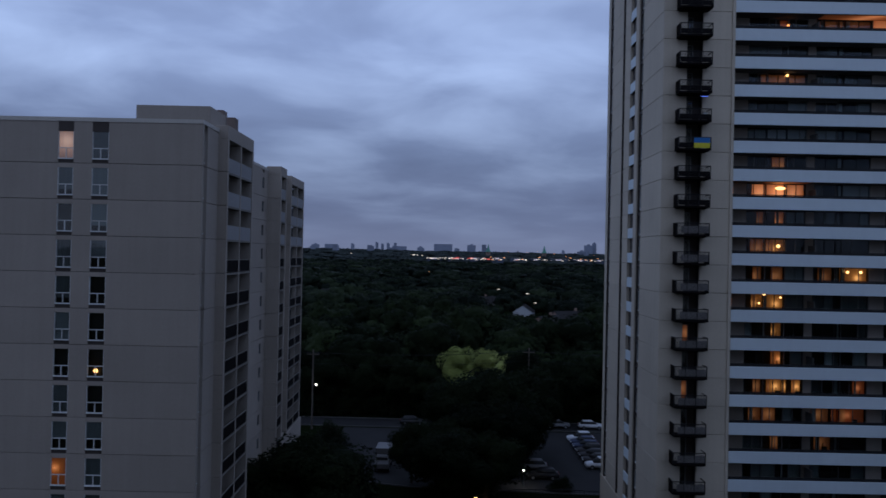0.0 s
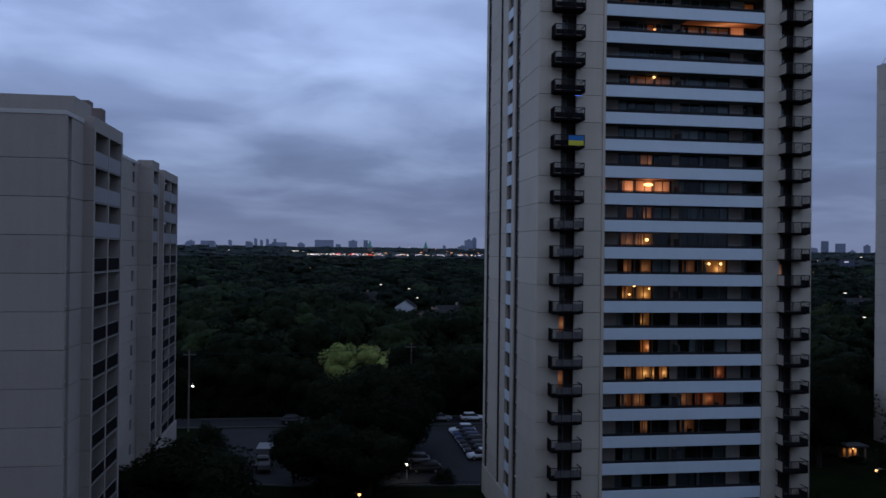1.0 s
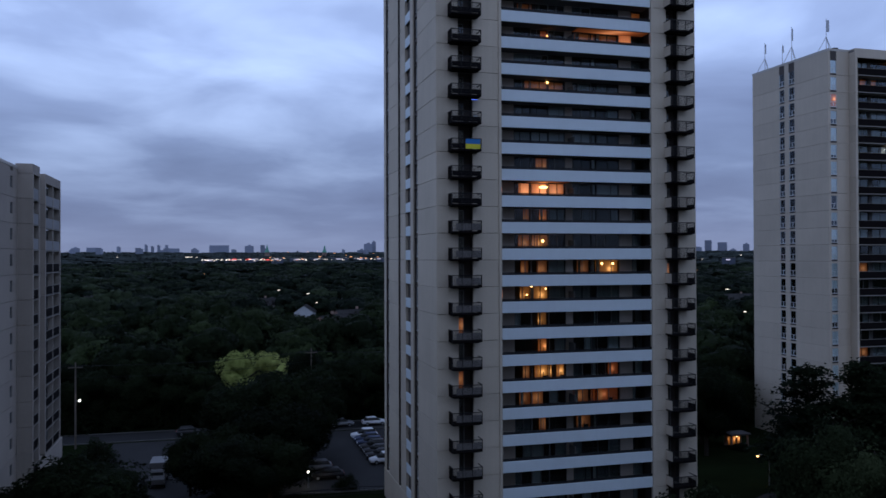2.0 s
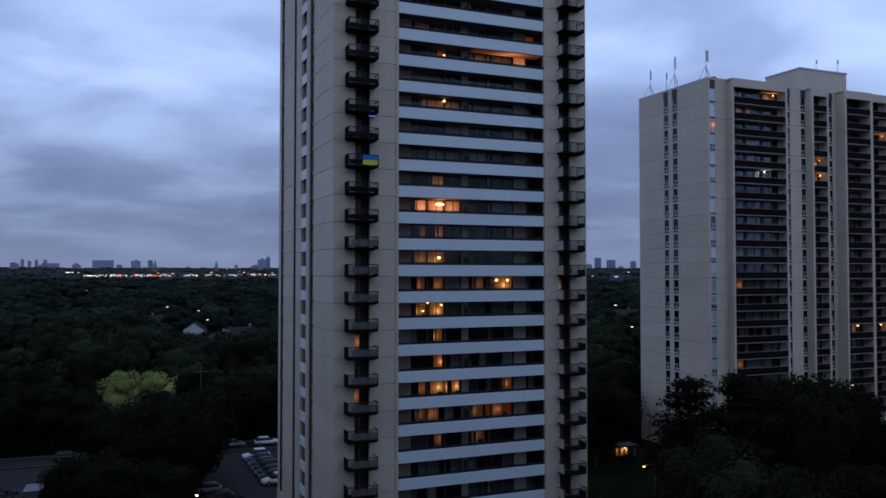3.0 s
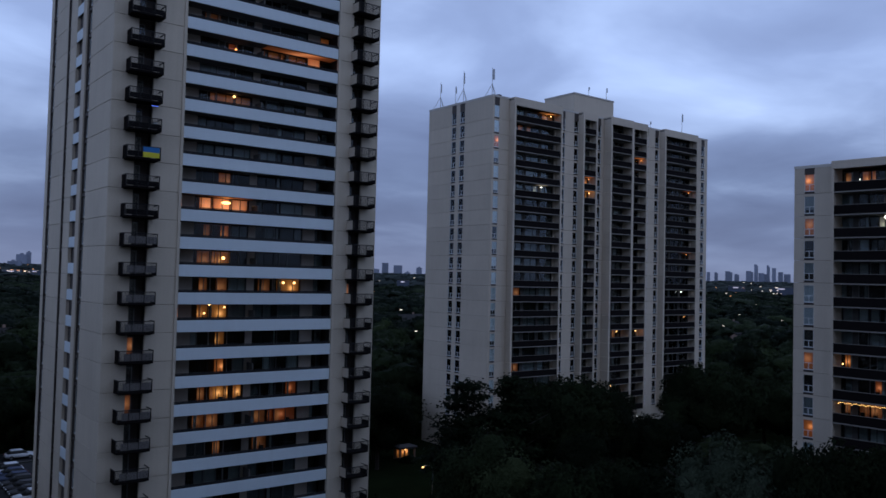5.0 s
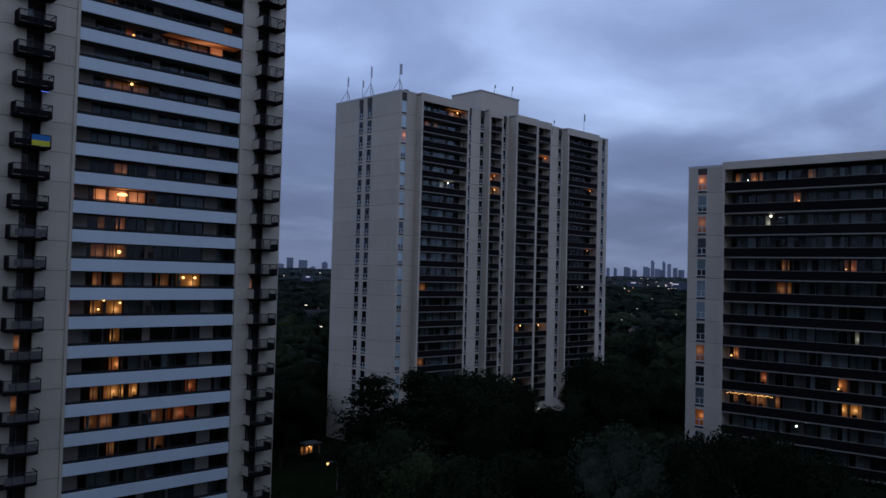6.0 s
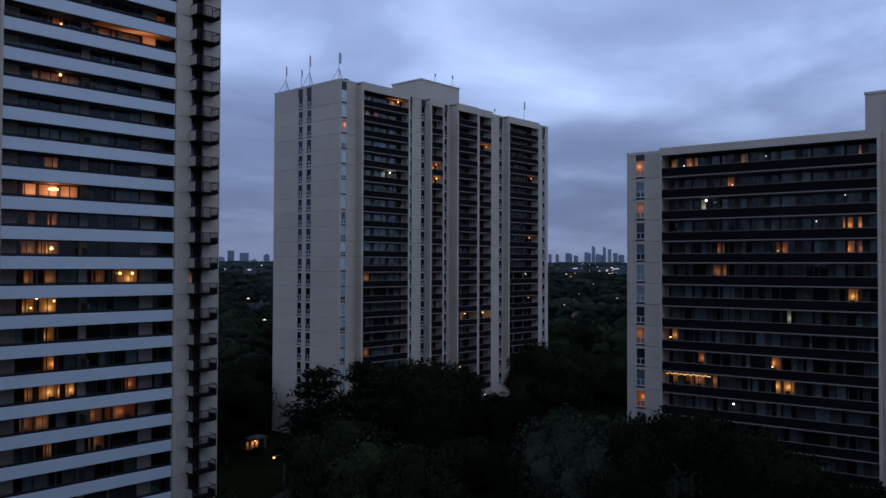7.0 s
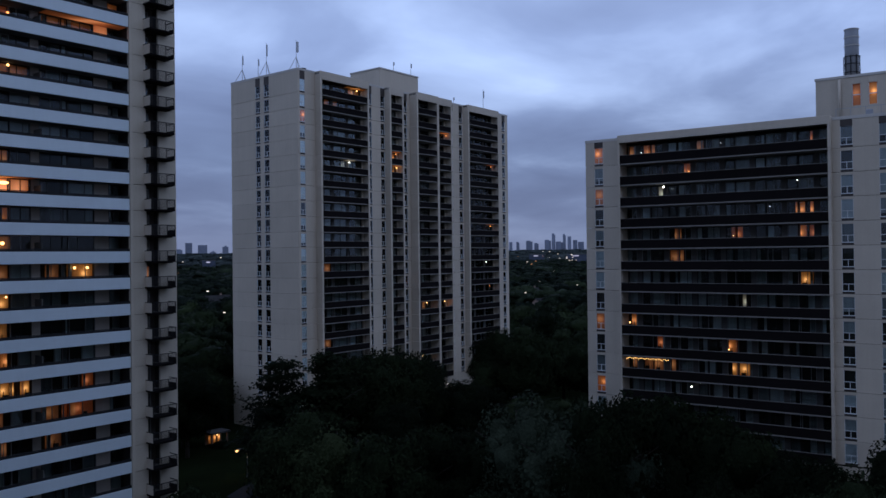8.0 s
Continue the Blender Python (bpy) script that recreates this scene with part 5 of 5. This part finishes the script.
def shop_hall(az, d, w, top):
    """A low commercial hall beside the far road."""
    x, y = polar(az, d)
    z = rise(x, y)
    b = thing("commercial_hall", (x, y, z), -az, label="low pale commercial hall far off by the lit road", category="commercial building", group="halls by the far road")
    h = 31 + d * math.tan(radians(top)) - z
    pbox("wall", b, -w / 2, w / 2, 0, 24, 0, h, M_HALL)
    pbox("parapet", b, -w / 2 - 0.5, w / 2 + 0.5, -0.5, 24.5, h, h + 0.6, M_ROOFING)
    pbox("shop_sign", b, -w * 0.2, w * 0.1, -0.4, 0, h - 3.2, h - 1.6, M_BULB["far_sign"], label="lit shop sign")


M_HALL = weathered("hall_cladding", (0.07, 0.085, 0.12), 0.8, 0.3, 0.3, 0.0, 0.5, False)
for az, d, w, top in ((-0.6, 1560, 46, -0.02), (1.0, 1600, 60, 0.0), (2.3, 1640, 38, 0.03), (3.9, 1660, 40, 0.05), (5.3, 1700, 52, 0.02), (6.6, 1650, 44, 0.03), (8.2, 1700, 60, 0.04), (9.7, 1680, 54, 0.03), (11.0, 1700, 40, 0.05), (35.0, 1200, 30, -0.05), (57.8, 1500, 46, 0.1), (60.6, 1500, 60, 0.08)):
    shop_hall(az, d, w * 0.6, top - 0.1)
# two church spires
def church(az, d, hi):
    sx, sy = polar(az, d)
    sp = thing("church_spire", (sx, sy, rise(sx, sy)), label="slender green church spire far off", category="church", group="church spires")
    bm = bmesh.new()
    add_tube(bm, (0, 0, 0), (0, 0, hi * 0.5), 7.0, 6.5, 4)
    part("bell_tower", bm, M_HOUSEWALL, sp, at=(sx, sy, rise(sx, sy)))
    bm = bmesh.new()
    add_tube(bm, (0, 0, hi * 0.5), (0, 0, hi * 0.62), 8.0, 4.5, 8)
    add_tube(bm, (0, 0, hi * 0.62), (0, 0, hi), 4.5, 0.2, 8)
    part("spire", bm, M_COPPER, sp, at=(sx, sy, rise(sx, sy)))


church(7.15, 2300, 42)
church(3.2, 2300, 44)


# ---- far lights: one object for each colour ----
def light_field(name, rows, tone, label):
    bm = bmesh.new()
    for az, d, z, r in rows:
        x, y = polar(az, d)
        bmesh.ops.create_icosphere(bm, subdivisions=1, radius=r, matrix=Matrix.Translation((x, y, z)) @ Matrix.Rotation(-radians(az), 4, "Z") @ Matrix.Diagonal((1.9, 1, 0.45, 1)))
    tagged(new(name, mesh_of(name, bm, M_BULB[tone])), label, "lights", kind="stuff")


def strip(n, az0, az1, d0, d1, el0, el1, r):
    out = []
    for _ in range(n):
        d = rnd.uniform(d0, d1)
        out.append((rnd.uniform(az0, az1), d, 31 + d * math.tan(radians(rnd.uniform(el0, el1))), r * rnd.uniform(0.5, 1.2)))
    return out


light_field("distant_white_lights", strip(46, -1.2, 3.2, 1400, 1550, -0.24, -0.12, 1.0) + strip(6, -2.2, -1.2, 1400, 1500, 0.0, 0.05, 1.0) + strip(60, 2.6, 13.5, 1400, 1620, -0.22, -0.05, 0.8) + strip(3, 57.4, 59.4, 1500, 1600, -0.1, 0.3, 0.7)
            + strip(14, 55.5, 61.5, 1100, 1480, -0.5, 0.1, 0.8) + strip(4, -12, -3, 1400, 1700, -0.1, 0.1, 0.8) + strip(3, 31.5, 36, 900, 1500, -0.5, 0.1, 0.7), "far_white", "white lights of a far shopping strip")
light_field("distant_orange_lights", strip(12, 2.5, 12, 1400, 1620, -0.22, 0.1, 1.3) + strip(10, 4, 13, 2200, 3300, 0.1, 0.5, 1.2) + strip(3, 31.5, 36, 900, 1400, -1.2, -0.2, 0.7) + strip(4, 56, 61, 900, 1500, -0.9, 0.0, 0.6) + strip(4, -10, 10, 500, 900, -2.2, -0.6, 0.35), "far_orange", "orange street lights far off")
light_field("distant_red_signs", strip(7, 0.6, 4.4, 1400, 1550, -0.26, -0.1, 2.2), "far_red", "reddish lit signs far off")
light_field("street_lights_in_woods", [(6.3, 400, 10.2, 0.5), (6.0, 420, 12.2, 0.45), (6.6, 330, 12.6, 0.3), (4.0, 500, 11, 0.45), (58.0, 520, 14, 0.26), (60.6, 480, 13, 0.26), (59.0, 640, 18, 0.26), (57.0, 430, 11, 0.26), (34.9, 460, 13, 0.5), (36.0, 300, 11.5, 0.35)], "far_white", "small white street lights among the trees")


# ---- street furniture ----
def lamp_post(x, y, h, tone, arm=0.0, turn=0.0, r=0.2, name="street_lamp"):
    p = thing(name, (x, y, 0), label="lit lamp on a slim grey post", category="street lamp", group="lamps")
    bm = bmesh.new()
    add_tube(bm, (0, 0, 0), (0, 0, h), 0.09, 0.06, 8)
    dx, dy = arm * math.cos(turn), arm * math.sin(turn)
    if arm:
        add_tube(bm, (0, 0, h - 0.1), (dx * 0.5, dy * 0.5, h + 0.25), 0.05, 0.04, 6)
        add_tube(bm, (dx * 0.5, dy * 0.5, h + 0.25), (dx, dy, h + 0.2), 0.04, 0.04, 6)
    part("post", bm, M_STEEL, p, at=(x, y, 0))
    bm = bmesh.new()
    add_tube(bm, (0, 0, 0.1), (0, 0, 0.22), r * 1.1, r * 0.5, 10)
    part("hood", bm, M_RAIL, p, at=(x + dx, y + dy, h + 0.02))
    bulb(p, (x + dx, y + dy, h - 0.02), r, tone, "globe")
    light = bpy.data.lights.new("lamp_light", "POINT")
    light.energy, light.shadow_soft_size, light.color = 60 if tone == "white" else 40, r, ((1, 0.95, 0.85) if tone == "white" else (1, 0.62, 0.3))
    ob = new("lamp_light", light)
    ob.parent = p
    ob.location = (dx, dy, h - 0.45)


lamp_post(11.5, 109.6, 2.2, "white", r=0.24, name="path_lamp")
lamp_post(4.7, 100.5, 1.0, "warm", r=0.2, name="bollard_lamp")
lamp_post(71.1, 92.9, 4.0, "warm", 1.4, 2.6, 0.2)
lamp_post(103.5, 73.8, 3.5, "white", r=0.2)
lamp_post(117.2, 90.2, 3.5, "white", r=0.2)
lamp_post(92.5, 66.0, 3.5, "white", r=0.14)
lamp_post(128.5, 103.4, 5.0, "white", 1.2, 4.4, 0.22)
lamp_post(86.0, 101.0, 5.0, "white", r=0.12)


def utility_pole(x, y, h, lamp):
    p = thing("utility_pole", (x, y, 0), label="wooden utility pole with a crossarm beside the road", category="utility pole", group="utility poles")
    bm = bmesh.new()
    add_tube(bm, (0, 0, 0), (0, 0, h), 0.17, 0.11, 9)
    part("pole", bm, M_POLE, p, at=(x, y, 0))
    pbox("crossarm", p, x - 1.1, x + 1.1, y - 0.06, y + 0.06, h - 0.9, h - 0.75, M_POLE)
    for k in (-1.0, -0.4, 0.4, 1.0):
        pbox("insulator", p, x + k - 0.05, x + k + 0.05, y - 0.05, y + 0.05, h - 0.75, h - 0.55, M_RAIL)
    if lamp:
        bm = bmesh.new()
        add_tube(bm, (0, 0, 7.7), (0.8, -1.2, 8.1), 0.04, 0.04, 6)
        part("lamp_arm", bm, M_STEEL, p, at=(x, y, 0))
        bulb(p, (x + 0.8, y - 1.2, 8.0), 0.16, "white", "globe")


for x, y, h, lit in ((-22.5, 142.4, 14.0, True), (17.0, 156.0, 13.5, False), (56.0, 154.0, 13.5, False), (-62.0, 143.5, 14.0, False)):
    utility_pole(x, y, h, lit)


def cable(a, b, sag, name="power_line"):
    cu = bpy.data.curves.new(name, "CURVE")
    cu.dimensions, cu.bevel_depth, cu.bevel_resolution = "3D", 0.02, 1
    s = cu.splines.new("POLY")
    n = 16
    s.points.add(n)
    for i in range(n + 1):
        t = i / n
        p = Vector(a).lerp(Vector(b), t)
        s.points[i].co = (p.x, p.y, p.z - sag * 4 * t * (1 - t), 1)
    cu.materials.append(M_RAIL)
    tagged(new(name, cu), "thin grey power line between wooden poles", "cable", "power lines")


for k, dz in ((-1.0, -0.5), (0.4, -0.5), (0.0, -2.4)):
    cable((-62 + k, 143.5, 14 + dz), (-22.5 + k, 142.4, 14 + dz), 0.6)
    cable((-22.5 + k, 142.4, 14 + dz), (17 + k, 156, 13.5 + dz), 0.7)
    cable((17 + k, 156, 13.5 + dz), (56 + k, 154, 13.5 + dz), 0.7)
cable((62, 82, 12.5), (118, 70, 7.0), 1.2)


def railing(pts):
    f = thing("metal_railing", (pts[0][0], pts[0][1], 0), label="low dark metal railing beside the path", category="railing")
    for (x0, y0), (x1, y1) in zip(pts, pts[1:]):
        bm = bmesh.new()
        add_tube(bm, (0, 0, 1.0), (x1 - x0, y1 - y0, 1.0), 0.05, 0.05, 6)
        part("rail", bm, M_RAIL, f, at=(x0, y0, 0))
        bm = bmesh.new()
        add_tube(bm, (0, 0, 0.15), (x1 - x0, y1 - y0, 0.15), 0.03, 0.03, 6)
        part("rail", bm, M_RAIL, f, at=(x0, y0, 0))
        n = 8
        for i in range(n + 1):
            bm = bmesh.new()
            add_tube(bm, (0, 0, 0), (0, 0, 1.0), 0.035, 0.035, 6)
            part("post", bm, M_RAIL, f, at=(x0 + (x1 - x0) * i / n, y0 + (y1 - y0) * i / n, 0))


railing([(4.0, 101.0), (10.0, 104.5), (17.0, 104.8), (22.0, 104.0)])


# ---- cars ----
def paint(name, colour):
    m, nt, p = shader(name)
    geo = nt.nodes.new("ShaderNodeNewGeometry")
    d = noise_node(nt, geo.outputs["Position"], 3.0, 4.0)
    nt.links.new(mix_node(nt, math_node(nt, "MULTIPLY", d, 0.3), colour, (0.12, 0.11, 0.1)), p.inputs["Base Color"])
    p.inputs["Roughness"].default_value, p.inputs["Metallic"].default_value = 0.4, 0.0
    p.inputs["Specular IOR Level"].default_value = 0.2
    p.inputs["Coat Weight"].default_value = 0.05
    return m


PAINTS = {"white": paint("white_car_paint", (0.75, 0.77, 0.8)), "black": paint("black_car_paint", (0.02, 0.02, 0.024)), "silver": paint("silver_car_paint", (0.26, 0.27, 0.29)), "dull": paint("grey_truck_paint", (0.13, 0.13, 0.135)), "red": paint("red_car_paint", (0.2, 0.03, 0.03)), "blue": paint("blue_car_paint", (0.04, 0.06, 0.12))}
M_TYRE = weathered("tyre_rubber", (0.02, 0.02, 0.02), 0.9, 12.0, 0.2)
M_CARGLASS = paint("car_glass", (0.015, 0.018, 0.02))
M_TAIL = paint("tail_lens", (0.25, 0.01, 0.01))


def loft(profile, half, inset):
    """A body from a side outline (x, z, share of the half width)."""
    bm = bmesh.new()
    rings = []
    for s in (-1, 1):
        rings.append([bm.verts.new((x, s * half * k, z)) for x, z, k in profile])
    n = len(profile)
    for i in range(n):
        bm.faces.new((rings[0][i], rings[0][(i + 1) % n], rings[1][(i + 1) % n], rings[1][i]))
    bm.faces.new(rings[0][::-1])
    bm.faces.new(rings[1])
    bmesh.ops.recalc_face_normals(bm, faces=bm.faces[:])
    bmesh.ops.bevel(bm, geom=bm.edges[:], offset=inset, segments=2, affect="EDGES")
    return bm


def car(x, y, turn, colour, tall=0.0):
    c = thing("car", (x, y, 0.035), turn, label=colour + " parked car on the asphalt", category="car", group="parked cars")
    key = ("car", tall)
    if key not in MESHES:
        body = [(-2.2, 0.35, 1), (-2.25, 0.75, 1), (-2.1, 0.98, 0.97), (1.0, 0.98, 0.97), (2.05, 0.82, 0.93), (2.25, 0.6, 0.95), (2.2, 0.3, 1)]
        cab = [(-1.95, 0.95, 0.93), (-1.5, 1.45 + tall, 0.76), (0.35, 1.47 + tall, 0.76), (1.15, 0.95, 0.92)]
        roof = [(-1.5, 1.43 + tall, 0.78), (-1.4, 1.5 + tall, 0.74), (0.25, 1.52 + tall, 0.74), (0.38, 1.44 + tall, 0.78)]
        MESHES[key] = [mesh_of("shape", loft(p, 0.9, o), M_RAIL, True) for p, o in ((body, 0.06), (cab, 0.03), (roof, 0.02))]
    for nm, me, mat in zip(("body", "cabin_glass", "roof_panel"), MESHES[key], (PAINTS[colour], M_CARGLASS, PAINTS[colour])):
        k2 = (nm, tall, mat.name)
        if k2 not in MESHES:
            MESHES[k2] = me.copy()
            MESHES[k2].materials.clear()
            MESHES[k2].materials.append(mat)
        put(nm, MESHES[k2], c, (0, 0, 0))
    for wx in (-1.35, 1.4):
        for wy in (-0.86, 0.86):
            if "tyre" not in MESHES:
                bm = bmesh.new()
                add_tube(bm, (0, -0.1, 0), (0, 0.1, 0), 0.33, 0.33, 16)
                MESHES["tyre"] = mesh_of("tyre", bm, M_TYRE)
                bm = bmesh.new()
                add_tube(bm, (0, -0.11, 0), (0, 0.11, 0), 0.2, 0.2, 12)
                MESHES["rim"] = mesh_of("rim", bm, M_STEEL)
            w = put("wheel", MESHES["tyre"], c, (wx, wy, 0.33))
            put("rim", MESHES["rim"], w, (wx, wy, 0.33))
    for s in (-0.62, 0.62):
        pbox("headlight", c, 2.12, 2.24, s - 0.18, s + 0.18, 0.62, 0.76, M_FRAME, 0.03)
        pbox("tail_light", c, -2.27, -2.15, s - 0.18, s + 0.18, 0.75, 0.9, M_TAIL, 0.03)


for i, colour in enumerate(("white", "black", "black", "black", "blue", "blue", "white")):
    car(23.9, 119.6 + i * 2.9, 180 + rnd.uniform(-3, 3), colour, 0.15 if i % 3 == 0 else 0.0)
for x, y, turn, colour in ((27.5, 147.2, 0, "white"), (21.5, 147.5, 0, "silver"), (-5.0, 148.0, 2, "black"), (14.6, 113.4, 178, "black"), (13.6, 118.2, 178, "silver"), (34, 147.0, 0, "white"), (33, 122, 90, "black")):
    car(x, y, turn, colour, 0.2 if x > 30 else 0.0)


# ---- box truck ----
def box_truck(x, y, turn):
    t = thing("box_truck", (x, y, 0.035), turn, label="grey-white box truck parked on the asphalt", category="truck")
    pbox("cargo_box", t, -2.6, 1.3, -1.1, 1.1, 0.9, 3.1, PAINTS["dull"], 0.05)
    pbox("chassis", t, -2.5, 3.0, -0.9, 0.9, 0.45, 0.88, M_RAIL)
    cab = put("cab", mesh_of("cab", loft([(1.4, 0.6, 1), (1.4, 2.3, 0.94), (2.3, 2.3, 0.92), (2.9, 1.5, 0.98), (3.2, 1.3, 1), (3.2, 0.6, 1)], 1.0, 0.05), PAINTS["dull"]), t, (0, 0, 0))
    pbox("windscreen", cab, 2.5, 2.72, -0.8, 0.8, 1.55, 2.15, M_CARGLASS)
    for wx in (-1.6, 2.3):
        for wy in (-0.95, 0.95):
            w = put("wheel", MESHES["tyre"], t, (wx, wy, 0.33))
            put("rim", MESHES["rim"], w, (wx, wy, 0.33))


box_truck(-8.0, 117.5, 268)


# ---- low bushes along the road ----
def bush(x, y, h, r):
    t = tree(x, y, h, r, "bush", rnd.uniform(0, 360))
    t.name = "bush"
    tagged(t, "dark low bush beside the road", "bush", "roadside bushes")


for i in range(26):
    bush(-46 + i * 4.0 + rnd.uniform(-1, 1), 155.6 + rnd.uniform(-0.6, 1.5), rnd.uniform(3.5, 6.0), rnd.uniform(2.6, 3.6))
for x, y, h, r in ((-16.5, 118, 4, 3), (-17, 126, 5, 3), (-18, 134, 4, 3), (27, 104.5, 3.0, 2.4), (31, 104.5, 2.6, 2.2), (16.4, 108, 2.2, 2.0), (0, 101, 3, 3), (6, 106, 3, 2.6)):
    bush(x, y, h, r)


# ---- lit entrance houses at the foot of the long block ----
def lit_entrance(x, y, w, d, h, tone):
    e = thing("entrance_pavilion", (x, y, 0), label="small lit entrance shelter at the foot of the block", category="entrance", group="lit entrances")
    pbox("back_wall", e, x - w / 2, x + w / 2, y + d / 2 - 0.2, y + d / 2, 0, h, M_HOUSEWALL)
    pbox("roof", e, x - w / 2 - 0.3, x + w / 2 + 0.3, y - d / 2 - 0.3, y + d / 2 + 0.3, h, h + 0.3, M_SHINGLE, 0.03)
    for sx in (x - w / 2 + 0.1, x + w / 2 - 0.1):
        pbox("post", e, sx - 0.12, sx + 0.12, y - d / 2, y - d / 2 + 0.24, 0, h, M_HOUSEWALL)
    bulb(e, (x, y - 0.2, h - 0.35), 0.10, tone)
    for k in (-0.3, -0.02, 0.24):
        pbox("lit_doorway", e, x + w * k - 0.02, x + w * (k + 0.13), y + d / 2 - 0.26, y + d / 2 - 0.22, 0.1, h - 0.5, M_LIT["yellow" if tone == "warm" else "white"], label="glowing panel for a lit doorway")


lit_entrance(81.2, 114.3, 3.2, 2.0, 1.9, "warm")
bush(80.4, 112.0, 1.3, 2.0)
lit_entrance(147.0, 103.2, 4.0, 2.0, 3.4, "warm")


# ---- block added unseen behind the camera's balcony; its height shades the facing walls ----
def build_shading_block():
    b = thing("apartment_block", (5.0, -12.0, 0), label="unseen plain beige block added behind the viewpoint to shade the facades", category="apartment building")
    S = [-45 + 10 * i for i in range(11)]
    pbox("core", b, -44.7, 54.7, -22.0, -2.4, 0, 74.9, M_SLAB)
    for k in range(26):
        z = 1.0 + 2.85 * k
        pbox("wall_band", b, -45.0, 55.0, -2.4, -2.1, z, z + 1.2, M_SLAB, 0.02)
    for x in S:
        pbox("pier", b, x - 0.5, x + 0.5, -2.4, -1.95, 0, 74.9, M_SLAB, 0.02)
    pbox("balcony_slab", b, -4.0, 4.0, -2.1, 0.35, 29.2, 29.4, M_SOFFIT, 0.02)
    rooftop(b, -45, 55, -22.3, -2.1, 75.5, M_SLAB)


build_shading_block()
